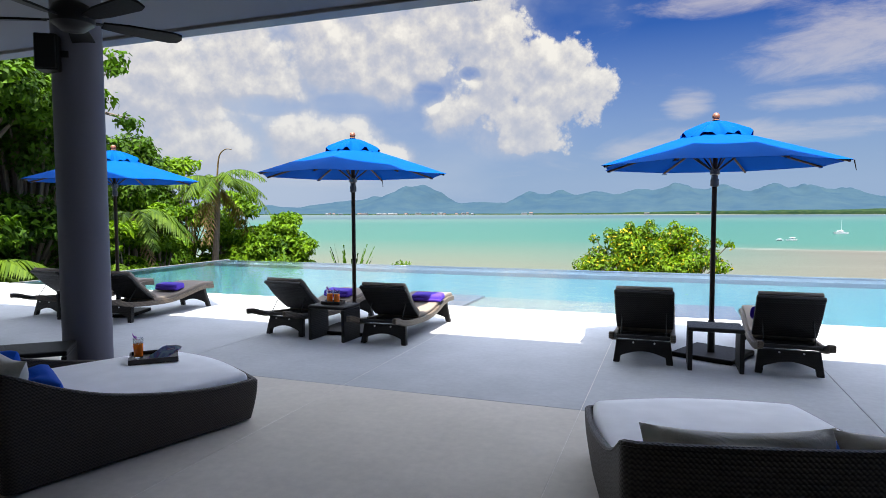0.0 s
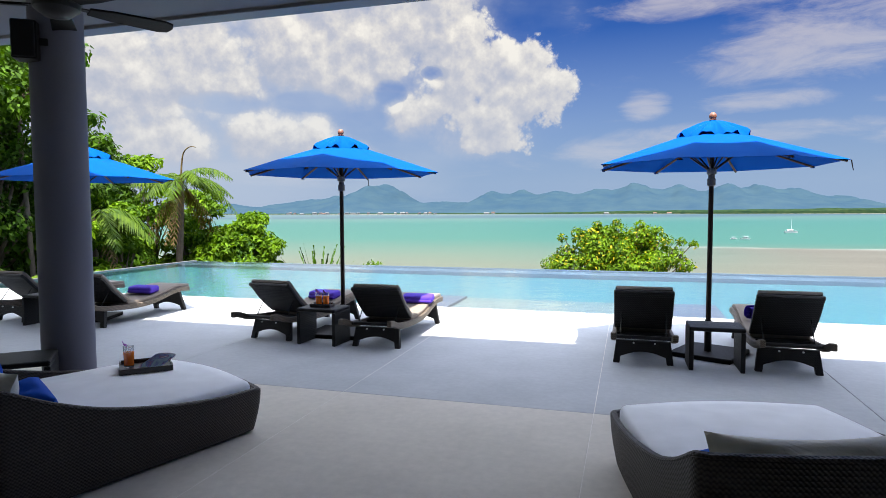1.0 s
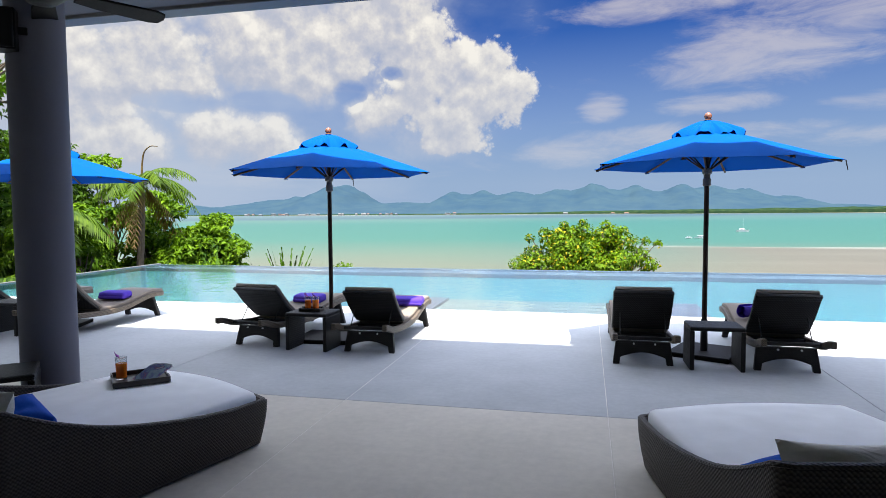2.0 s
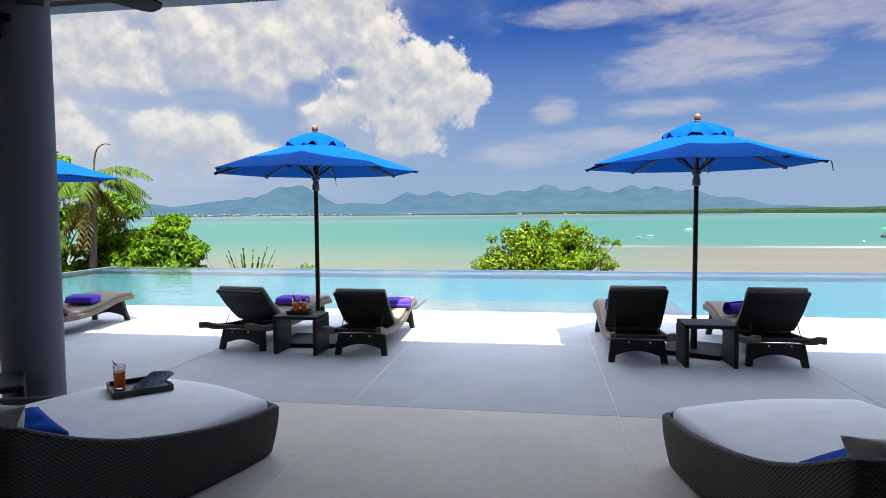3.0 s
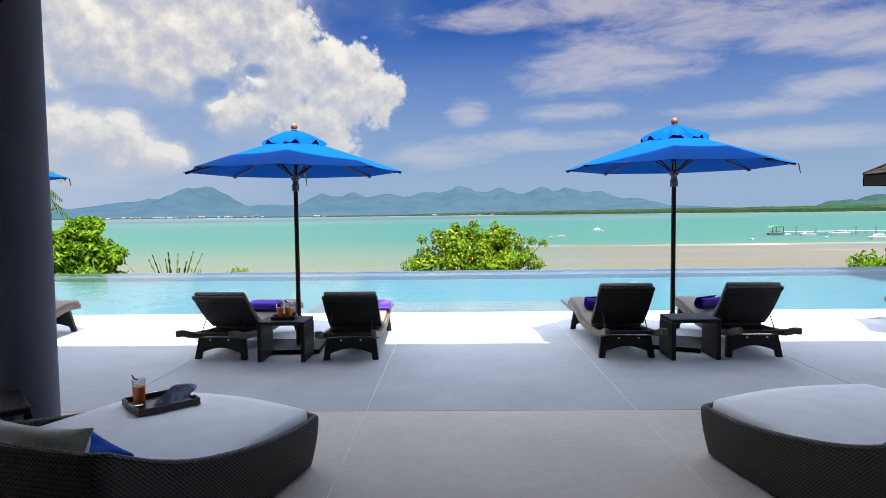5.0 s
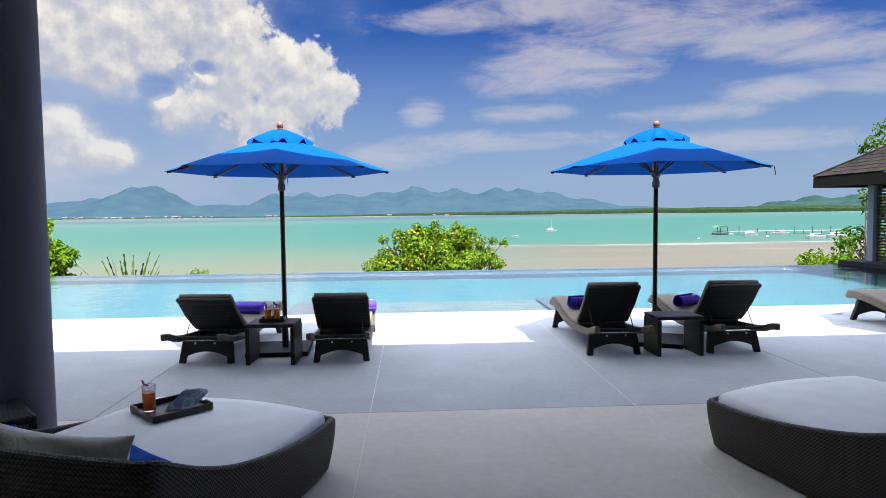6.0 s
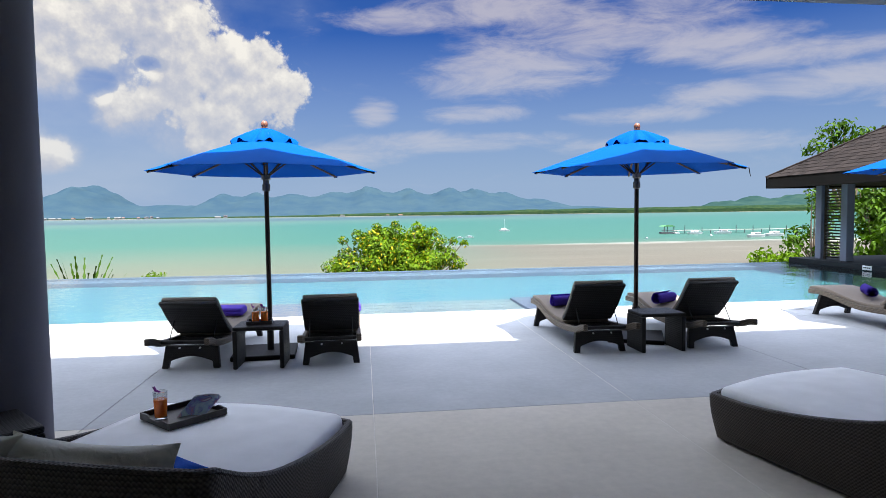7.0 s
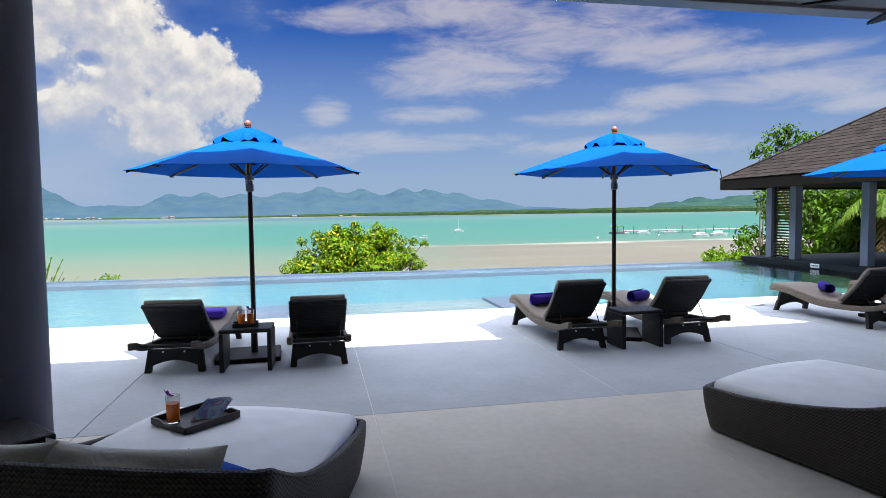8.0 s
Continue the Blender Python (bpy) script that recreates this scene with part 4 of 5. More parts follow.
def on_bed(bed, x, y, z, lean, turn):
    return bed @ pose(x, y, z, 90 - lean, 0, turn)


for bed, places in ((BED_L, (0.15, -0.53, 0.38, -0.50)), (BED_R, (-0.30, 0.44, -0.55, 0.20))):
    for n, x in enumerate(places[:2]):
        pillow("pillow", "long cream pillow leaning on the daybed back", 0.86 - 0.12 * n, 0.43, 0.27, M["cream"], on_bed(bed, x, -1.64 - 0.02 * n, 0.56, 22, 5 * x))
    for x in places[2:]:
        pillow("blue_pillow", "blue pillow leaning against a cream pillow", 0.40, 0.36, 0.23, M["blue"], on_bed(bed, x, -1.46, 0.495, 42, 20 * x) @ pose(0, 0, 0, 0, 0, -18 if x > 0 else 18), 0.17)


# ---------------------------------------------------------------- column, fan
def build_column():
    col = part("column", lathe([(0.215, 0.0), (0.215, 3.9)], 64), M["plaster"], None, "round grey painted concrete column", True, "structure")
    col["category"] = "column"
    col.matrix_basis = pose(-3.98, 4.37, 0)


build_column()


# ---------------------------------------------------------------- ceiling fans and loudspeaker
def build_fan():
    fan = empty("ceiling_fan", "black five-bladed ceiling fan on a down rod", "fan", "ceiling fans")
    part("down_rod", rod((0, 0, 0.10), (0, 0, 0.64), 0.018, 0.018, 10), M["iron"], fan, smooth=True)
    part("canopy", lathe([(0.03, 0.55), (0.07, 0.59), (0.08, 0.65)], 20), M["iron"], fan, smooth=True)
    part("motor", lathe([(0.04, -0.10), (0.09, -0.095), (0.12, -0.07), (0.16, -0.04), (0.17, 0.03), (0.14, 0.10), (0.05, 0.15)], 28), M["iron"], fan, smooth=True)
    for i in range(5):
        a = radians(62 + 72 * i)
        outline = [(0.22, -0.05), (0.40, -0.080), (0.78, -0.095), (0.85, -0.07), (0.87, 0.0), (0.85, 0.07), (0.78, 0.095), (0.40, 0.080), (0.22, 0.05)]
        bm = prism(outline, -0.009, 0.009, "z", 0.004)
        bm.transform(Matrix.Rotation(a, 4, "Z") @ Matrix.Rotation(radians(-12), 4, "X") @ Matrix.Translation((0, 0, -0.01)))
        blade = part("blade", bm, M["black"], fan, "dark wooden blade")
        bm = box(0.10, 0.28, -0.02, 0.02, -0.012, 0.0, 0.003)
        bm.transform(Matrix.Rotation(a, 4, "Z") @ Matrix.Rotation(radians(-12), 4, "X"))
        part("blade_arm", bm, M["iron"], fan)
    return fan


fan = build_fan()
fan.matrix_basis = pose(-3.31, 3.78, 3.25)
copy_thing(fan, pose(2.30, 3.78, 3.25, 0, 0, 8))


def build_speaker():
    sp = empty("loudspeaker", "black box loudspeaker fixed high on the column", "loudspeaker")
    part("cabinet", box(-0.095, 0.095, -0.10, 0.10, -0.16, 0.16, 0.015, seg=2), M["black"], sp)
    part("grille", box(-0.085, 0.085, -0.115, -0.099, -0.15, 0.15, 0.006), M["iron"], sp)
    part("bracket", box(0.06, 0.16, -0.02, 0.02, -0.03, 0.03, 0.004), M["iron"], sp)
    sp.matrix_basis = pose(-4.00, 4.10, 3.11, 0, 0, 35)


build_speaker()


def build_slatted_screen():
    sc = empty("slatted_screen", "low dark slatted timber screen on the terrace", "screen")
    for x in (-0.70, -0.06):
        part("post", box(x - 0.02, x + 0.02, -0.02, 0.02, 0, 0.82, 0.004), M["pole"], sc)
    for i in range(7):
        part("slat", box(-0.74, 0.0, -0.035, -0.021, 0.05 + 0.12 * i, 0.085 + 0.12 * i, 0.003), M["pole"], sc)
    sc.matrix_basis = pose(-6.55, 5.25, 0)


build_slatted_screen()
corner = build_side_table(0.34, 0.25, 0.50)
corner.matrix_basis = pose(-3.92, 3.72, 0, 0, 0, 42)
tagged(corner, "low dark woven side table beside the column", group="side tables by the daybeds")


# ---------------------------------------------------------------- trays, drinks and magazine
M["juice"] = material("orange_juice", (0.85, 0.17, 0.01), 0.15, vary=0.05, scale=20)
M["orchid"] = material("purple_orchid_petal", (0.26, 0.02, 0.30), 0.5, vary=0.3, scale=60)
M["tray"] = material("dark_lacquered_wood", (0.022, 0.015, 0.012), 0.35, vary=0.2, scale=12)


def glass_clear():
    m = bpy.data.materials.new("clear_glass")
    m.use_nodes = True
    p = m.node_tree.nodes["Principled BSDF"]
    p.inputs["Transmission Weight"].default_value = 1.0
    p.inputs["IOR"].default_value = 1.45
    p.inputs["Roughness"].default_value = 0.02
    return m


def printed(name, scale):
    """Glossy printed paper with soft coloured pictures."""
    m = bpy.data.materials.new(name)
    m.use_nodes = True
    t = m.node_tree
    p = t.nodes["Principled BSDF"]
    vec = t.nodes.new("ShaderNodeTexCoord").outputs["Object"]
    n = noise_at(t, vec, scale, 3.0, 0.6, 1.2)
    col = ramp(t, n, [(0.30, (0.80, 0.84, 0.88)), (0.44, (0.50, 0.66, 0.76)), (0.52, (0.30, 0.30, 0.66)), (0.57, (0.62, 0.34, 0.42)), (0.63, (0.84, 0.82, 0.86))])
    t.links.new(col, p.inputs["Base Color"])
    p.inputs["Roughness"].default_value = 0.25
    return m


M["glass"] = glass_clear()
M["paper"] = material("white_magazine_paper", (0.72, 0.73, 0.76), 0.5, vary=0.08, scale=8, fine=200)
M["print"] = printed("printed_magazine_paper", 9.0)


def orchid(parent, x, y, z):
    bm = bmesh.new()
    for i in range(5):
        a = 2 * math.pi * i / 5
        o = bmesh.new()
        c = [o.verts.new(p) for p in ((0, 0, 0), (0.018, 0.012, 0.008), (0.036, 0, 0.014), (0.018, -0.012, 0.008))]
        o.faces.new(c)
        bmesh.ops.solidify(o, geom=o.faces[:], thickness=0.0015)
        o.transform(Matrix.Translation((x, y, z)) @ Matrix.Rotation(0.9, 4, "Y") @ Matrix.Rotation(a, 4, "Z"))
        join(bm, o)
    part("orchid_flower", bm, M["orchid"], parent, "small purple orchid on the rim")


def drink(m):
    gl = empty("juice_glass", "tumbler of orange juice with a purple orchid", "drink", "glasses of juice")
    bm = lathe([(0.0325, 0.100), (0.0340, 0.138), (0.0325, 0.139), (0.0310, 0.101)], 24)
    bmesh.ops.delete(bm, geom=[f for f in bm.faces if len(f.verts) > 4], context="FACES_ONLY")
    g = part("tumbler", bm, M["glass"], gl, "clear glass rim", True)
    g.visible_shadow = False
    part("glass_foot", lathe([(0.026, 0.0), (0.030, 0.003), (0.030, 0.011), (0.026, 0.012)], 24), M["glass"], gl, "thick clear glass foot", True)
    part("juice", lathe([(0.001, 0.012), (0.0295, 0.0125), (0.0325, 0.099), (0.031, 0.101), (0.001, 0.102)], 24), M["juice"], gl, "orange juice behind glass", True)
    orchid(gl, -0.028, 0.0, 0.145)
    gl.matrix_basis = m @ Matrix.Scale(1.22, 4)
    return gl


def tray_thing(w, d, m, label):
    tr = empty("serving_tray", label, "tray", "serving trays")
    part("bottom", box(-w, w, -d, d, 0.0, 0.010, 0.002), M["tray"], tr)
    h = 0.042
    for y in (-d, d):
        part("side", box(-w, w, y - 0.006, y + 0.006, 0.0, h, 0.003), M["tray"], tr)
    for x in (-w, w):
        bm = prism([(-d, 0), (d, 0), (d, h), (d * 0.5, h + 0.004), (d * 0.3, h - 0.012), (-d * 0.3, h - 0.012), (-d * 0.5, h + 0.004), (-d, h)], x - 0.006, x + 0.006, "x", 0.002)
        part("side", bm, M["tray"], tr)
    tr.matrix_basis = m
    return tr


TRAY = pose(-2.83, 4.04, 0.420, 0, 0, 44)
tray_thing(0.185, 0.175, TRAY, "dark wooden serving tray lying on the daybed")
drink(TRAY @ pose(-0.120, 0.050, 0.011))


def build_magazine():
    """A glossy magazine propped open: one half seen on its page edges, the other bent outwards."""
    mg = empty("magazine", "open glossy magazine leaning in the serving tray", "magazine")
    foot, head = Vector((-0.045, -0.075, 0.016)), Vector((0.020, 0.055, 0.100))
    for n, (reach, back, drop, mat) in enumerate(((0.165, 0.045, 0.012, "print"), (0.150, 0.060, 0.004, "paper"), (0.030, 0.080, 0.020, "paper"), (0.030, 0.105, 0.045, "print"))):
        bm = bmesh.new()
        rows = []
        for i in range(9):
            u = i / 8
            away = Vector((reach * u, back * u + 0.012 * math.sin(math.pi * u), -drop * u + 0.010 * math.sin(math.pi * u)))
            rows.append([bm.verts.new(foot.lerp(head, v) + away * (0.92 + 0.08 * v) + Vector((0, 0.003 * n, 0))) for v in (0, 0.33, 0.67, 1)])
        for a, b in zip(rows, rows[1:]):
            for q in range(3):
                bm.faces.new((a[q], b[q], b[q + 1], a[q + 1]))
        bmesh.ops.solidify(bm, geom=bm.faces[:], thickness=0.003 if mat == "print" else 0.012)
        part("page" if mat == "print" else "page_block", bm, M[mat], mg, smooth=True)
    mg.matrix_basis = TRAY @ pose(0.02, -0.01, 0.0, 0, 0, -44)


build_magazine()
SMALL = pose(-2.86, 7.10, 0.462, 0, 0, 4)
tray_thing(0.13, 0.085, SMALL, "small dark serving tray on the side table")
drink(SMALL @ pose(-0.045, 0.0, 0.011))
drink(SMALL @ pose(0.05, 0.01, 0.011, 0, 0, 40))


# ---------------------------------------------------------------- pavilion across the pool
M["post"] = material("blue_grey_painted_post", (0.14, 0.16, 0.22), 0.6, vary=0.06, coord="World")
M["base"] = material("dark_slate_base", (0.016, 0.019, 0.022), 0.8, spec=0.1, vary=0.15, scale=3, coord="World")
M["shingle"] = material("weathered_brown_shingle", (0.017, 0.0135, 0.0125), 0.95, spec=0.08, vary=0.15, scale=3, fine=40, bump=0.3, coord="World", per=0.3)
M["eave"] = material("dark_stained_eave", (0.013, 0.010, 0.008), 0.8, spec=0.12, vary=0.15, coord="World")
M["louvre"] = material("dark_brown_louvre", (0.05, 0.036, 0.026), 0.6, vary=0.2, coord="World")
M["sign"] = material("white_sign_plastic", (0.62, 0.64, 0.66), 0.4, vary=0.03)


def build_pavilion():
    pv = empty("pavilion", "open poolside pavilion with grey posts and shingled hip roof", "pavilion")
    part("base", box(11.5, 19.0, 7.5, 17.95, -1.4, 0.13, 0.01), M["base"], pv, "dark slate clad base")
    for x, y in ((12.02, 17.22), (12.02, 16.22), (12.02, 13.72), (12.02, 10.8), (17.6, 17.0), (17.6, 13.3)):
        part("post", box(x - 0.12, x + 0.12, y - 0.12, y + 0.12, 0.13, 2.32, 0.008), M["post"], pv)
    part("soffit", box(10.55, 19.2, 7.8, 17.4, 2.32, 2.42), M["eave"], pv, "dark boarded soffit")
    x0, x1, y0, y1, z = 10.4, 19.3, 7.65, 17.55, 2.26
    for b in (box(x0, x0 + 0.05, y0, y1, z, 2.555, 0.006), box(x0, x1, y1 - 0.05, y1, z - 0.002, 2.553, 0.006)):
        part("fascia", b, M["eave"], pv, "dark eave board")
    k, half = 0.6, (x1 - x0) / 2
    top = 2.57 + k * half
    xm = (x0 + x1) / 2
    ya, yb = y0 + half, y1 - half
    e = 2.56
    verts = [(x0, y0, e), (x1, y0, e), (x1, y1, e), (x0, y1, e), (xm, ya, top - 0.01), (xm, yb, top - 0.01)]
    roof = mesh_object("roof", verts, [(0, 4, 5, 3), (3, 5, 2), (2, 5, 4, 1), (1, 4, 0), (0, 3, 2, 1)], M["eave"], pv, "brown shingled hip roof")
    hip = rod((x0, y1, e + 0.03), (xm, yb, top + 0.03), 0.045, 0.045, 6)
    part("hip_cap", hip, M["shingle"], pv, "brown hip capping")
    # shingle courses on the slope that faces the pool
    sx, run = 0.26, 0.175
    sl = math.atan(k)
    tile = bpy.data.meshes.new("shingle")
    b = box(0, 0.30, -0.125, 0.125, 0.0, 0.018, 0.003)
    b.to_mesh(tile)
    b.free()
    tile.materials.append(M["shingle"])
    rest = bmesh.new()
    rng = random.Random(4)
    made = 0
    n_course = int(half / run)
    for c in range(n_course):
        x = x0 + c * run
        limit = y1 - (x - x0) - 0.10
        y = limit - (0.13 if c % 2 else 0.0)
        while y > max(y0 + (x - x0) + 0.2, 9.0):
            m = Matrix.Translation((x - 0.03, y - 0.12, e + k * (x - x0) + 0.010 + rng.uniform(0, 0.006))) @ Matrix.Rotation(-sl + 0.045, 4, "Y") @ Matrix.Rotation(rng.uniform(-0.01, 0.01), 4, "Z")
            if made < 300 and y > 11.0 and c < 24:
                ob = new("shingle", tile)
                ob.parent = pv
                ob.matrix_basis = m
                made += 1
            else:
                o = box(0, 0.30, -0.125, 0.125, 0.0, 0.018)
                o.transform(m)
                me = bpy.data.meshes.new("tmp")
                o.to_mesh(me)
                o.free()
                rest.from_mesh(me)
                bpy.data.meshes.remove(me)
            y -= sx
    part("shingles", rest, M["shingle"], pv, "further rows of brown shingles", kind="stuff")
    # louvred screen between the first two posts
    screen = part("screen_frame", box(12.0, 12.06, 16.34, 16.38, 0.13, 2.32), M["louvre"], pv, "dark louvred screen frame")
    part("screen_frame", box(12.0, 12.06, 17.06, 17.10, 0.13, 2.32), M["louvre"], pv)
    for i in range(24):
        zz = 0.2 + i * 0.088
        b = box(-0.035, 0.035, 16.38, 17.06, -0.006, 0.006)
        b.transform(Matrix.Translation((12.03, 0, zz)) @ Matrix.Rotation(radians(35), 4, "Y"))
        part("slat", b, M["louvre"], pv)
    # balustrade glass rail post and a white notice panel by the third post
    part("rail_post", rod((16.8, 15.4, 0.13), (16.8, 15.4, 1.1), 0.02, 0.02, 8), M["steel"], pv)
    part("notice_panel", box(11.80, 11.835, 12.25, 12.95, 1.15, 1.95, 0.006), M["sign"], pv, "white framed notice panel")
    part("panel_frame", box(11.79, 11.80, 12.22, 12.98, 1.12, 1.98), M["eave"], pv)
    sign = part("depth_sign", box(11.470, 11.495, 14.72, 15.02, 0.0, 0.115, 0.004), M["sign"], pv, "small white pool sign")
    for i in range(4):
        part("sign_bar", box(11.466, 11.471, 14.755 + 0.06 * i, 14.80 + 0.06 * i, 0.045, 0.075), M["base"], sign)


build_pavilion()


def build_dining():
    tb = empty("dining_table", "dark wooden dining table inside the pavilion", "table")
    part("tabletop", box(-0.5, 0.5, -0.9, 0.9, 0.70, 0.75, 0.008), M["pole"], tb)
    for x in (-0.44, 0.44):
        for y in (-0.84, 0.84):
            part("leg", box(x - 0.035, x + 0.035, y - 0.035, y + 0.035, 0, 0.70), M["pole"], tb)
    tb.matrix_basis = pose(14.2, 13.0, 0.13)
    ch = empty("dining_chair", "dark woven dining chair beside the pavilion table", "chair", "pavilion dining chairs")
    part("seat", box(-0.24, 0.24, -0.24, 0.24, 0.42, 0.47, 0.015, seg=2), M["wicker"], ch, uv=True)
    part("backrest", box(-0.24, 0.24, 0.20, 0.25, 0.47, 0.92, 0.015, seg=2), M["wicker"], ch, uv=True)
    for x in (-0.22, 0.22):
        for y in (-0.21, 0.21):
            part("leg", box(x - 0.02, x + 0.02, y - 0.02, y + 0.02, 0, 0.42), M["wicker"], ch, uv=True)
        part("armrest", box(x - 0.025, x + 0.025, -0.22, 0.22, 0.66, 0.69, 0.008), M["wicker"], ch, uv=True)
    ch.matrix_basis = pose(13.45, 13.75, 0.13, 0, 0, 80)
    copy_thing(ch, pose(13.45, 12.9, 0.13, 0, 0, 95))
    copy_thing(ch, pose(14.2, 14.25, 0.13, 0, 0, 5))


build_dining()


# ---------------------------------------------------------------- plants
def build_tree(name, label, trunk, clumps, leaf, mat, seed, per=300, spread=0.55, category="tree", slim=0.5, limb=True, group="", fork=None, flat=0.82, lift=0.35):
    """trunk: (x, y, foot z, radius). clumps: (x, y, z, radius) of leaf masses."""
    rng = np.random.default_rng(seed)
    tree = empty(name, label, category, group)
    x, y, z, r = trunk
    fork_z = z + 0.45 * (min(c[2] for c in clumps) - z) + 0.3
    mean = np.mean([[c[0], c[1]] for c in clumps], axis=0)
    fork = fork or (x + 0.3 * (mean[0] - x), y + 0.3 * (mean[1] - y), max(z + 0.5, fork_z))
    part("trunk", rod((x, y, z - 0.3), fork, r, r * 0.75, 10), M["bark"], tree, smooth=True)
    if limb:
        for cx, cy, cz, cr in clumps:
            mid = ((fork[0] + cx) / 2 + rng.uniform(-.2, .2), (fork[1] + cy) / 2, (fork[2] + cz) / 2 + 0.15)
            b = rod(fork, mid, r * 0.55, r * 0.38, 7)
            rod(mid, (cx, cy, cz + cr * 0.3), r * 0.38, r * 0.10, 7, b)
            part("limb", b, M["bark"], tree)
    c, n = crown_points(rng, clumps, per, spread, flat)
    leaf_mesh("crown", c, n, leaf, mat, tree, rng, slim=slim, lift=lift)
    return tree


def heap(rng, x, y, z0, z1, rx, ry, count, r0, r1):
    """Clumps spread through an uneven mound."""
    out = []
    for i in range(count):
        a, u = rng.uniform(0, 2 * math.pi), math.sqrt(rng.uniform(0, 1))
        h = rng.uniform(0, 1)
        k = math.sqrt(max(0.08, 1 - (h * 0.92) ** 2.2))
        r = rng.uniform(r0, r1)
        out.append((x + math.cos(a) * u * rx * k, y + math.sin(a) * u * ry * k, z0 + (z1 - r * 0.8 - z0) * h, r))
    return out


def build_planting():
    R = random.Random(11)
    # tall trees beside the west end of the pool
    tall = [(-18.9, 11.0, 10.0, 2.6, 2.6), (-18.9, 14.6, 8.8, 2.0, 2.2), (-22.3, 16.8, 8.6, 2.4, 2.6), (-21.0, 20.5, 5.4, 2.2, 2.0), (-23.8, 23.4, 5.9, 2.4, 2.2), (-22.5, 8.5, 10.0, 3.0, 3.0)]
    for i, (x, y, top, rx, ry) in enumerate(tall):
        build_tree("broadleaf_tree", "tall dense green broadleaf tree beside the pool", (x, y, -1.6, 0.16), heap(R, x, y, -1.2, top, rx, ry, int(22 + 6.5 * top), 0.6, 1.15), 0.24, M["leaf_shaded"], 20 + i, 380, flat=0.6, lift=0.7, group="trees beside the pool")
    # one wide spreading crown that keeps the garden under it in deep shade
    wide = [(-19.2 + 3.4 * math.cos(a) * q, 11.6 + 3.6 * math.sin(a) * q, 5.9 - 1.2 * q * q + R.uniform(-0.4, 0.6), R.uniform(0.8, 1.25)) for a, q in ((R.uniform(0, 6.283), math.sqrt(R.uniform(0, 1))) for i in range(46))]
    build_tree("broadleaf_tree", "wide spreading green tree shading the garden beside the pool", (-19.4, 12.0, -1.6, 0.24), wide, 0.24, M["leaf_shaded"], 33, 420, flat=0.6, lift=0.7, group="trees beside the pool")
    # a loose branch of big leaves that reaches past the column
    build_tree("broadleaf_tree", "slender broadleaf tree with open branches", (-17.5, 15.4, -1.6, 0.09),
               [(-14.2, 14.2, 6.25, 0.45), (-14.0, 14.0, 5.85, 0.30), (-14.9, 14.6, 6.1, 0.5), (-15.3, 15.6, 4.6, 0.5), (-15.75, 15.9, 4.65, 0.35), (-16.3, 15.4, 5.4, 0.6)], 0.22, M["leaf"], 41, 330, 0.8, group="trees beside the pool", fork=(-17.6, 15.1, 5.1), flat=0.6)
    low = [(-21.2, 24.6, 4.9, 1.9, 1.5), (-19.6, 26.2, 3.0, 1.6, 1.4), (-17.6, 27.2, 2.0, 1.5, 1.3), (-20.6, 22.2, 2.6, 1.4, 1.2), (-16.9, 24.3, 1.1, 1.1, 1.0), (-18.8, 24.2, 1.8, 1.1, 1.0), (-22.6, 20.0, 3.0, 1.6, 1.6), (-17.6, 19.0, 2.2, 1.3, 1.4), (-16.6, 16.4, 1.6, 1.0, 1.2), (-16.6, 26.8, 1.75, 0.9, 0.9)]
    for i, (x, y, top, rx, ry) in enumerate(low):
        build_tree("large_leaved_shrub", "bushy large-leaved tropical shrub at the pool end", (x, y, -2.2, 0.09), heap(R, x, y, -1.9, top, rx, ry, 26, 0.40, 0.75), 0.27, M["leaf_bright"], 50 + i, 420, 0.4, "shrub", 0.42, flat=0.5, lift=0.9, group="shrubs beside the pool")
    hedge = [(-15.0 + 0.55 * i, 20.3 + 0.12 * (i % 2), -1.0 + 0.5 * R.random(), 0.55) for i in range(6)]
    build_tree("ground_cover", "low bright green ground cover behind the pool edge", (-13.6, 20.3, -2.4, 0.05), hedge + [(a, b + 0.5, c - 0.1, r) for a, b, c, r in hedge], 0.13, M["leaf_bright"], 70, 900, 0.4, "shrub", 0.5, False)
    # flowering bush below the pool edge
    bush = heap(R, 0.05, 38.0, -5.0, 0.75, 4.2, 2.6, 80, 0.55, 1.0)
    bush += [(-3.5, 38, -1.6, 0.75), (-2.7, 37.6, -0.9, 0.7), (-1.6, 37.6, -0.1, 0.75), (-2.1, 37.6, 0.35, 0.40), (-0.4, 37.5, 0.25, 0.7), (0.3, 37.5, 0.5, 0.55), (1.4, 37.5, 0.2, 0.75), (1.9, 37.6, 0.45, 0.5), (2.6, 37.6, -0.2, 0.7), (3.3, 37.8, -0.9, 0.65), (3.9, 38, -1.5, 0.6), (-2.9, 37.6, 0.05, 0.3), (-0.9, 37.5, 0.85, 0.28), (0.2, 37.5, 0.95, 0.30), (1.5, 37.5, 0.85, 0.32), (2.5, 37.6, 0.5, 0.3), (3.7, 37.7, -0.1, 0.32), (4.4, 37.8, -0.25, 0.28), (0.6, 36.8, -1.0, 0.9), (-1.2, 36.7, -1.3, 0.9), (2.2, 36.9, -1.3, 0.8)]
    build_tree("flowering_bush", "round green bush with yellow blossom below the pool edge", (0.1, 38.0, -6.6, 0.2), bush, 0.22, M["leaf_yellow"], 80, 640, 0.42, "bush", 0.5, flat=0.82, lift=0.55)
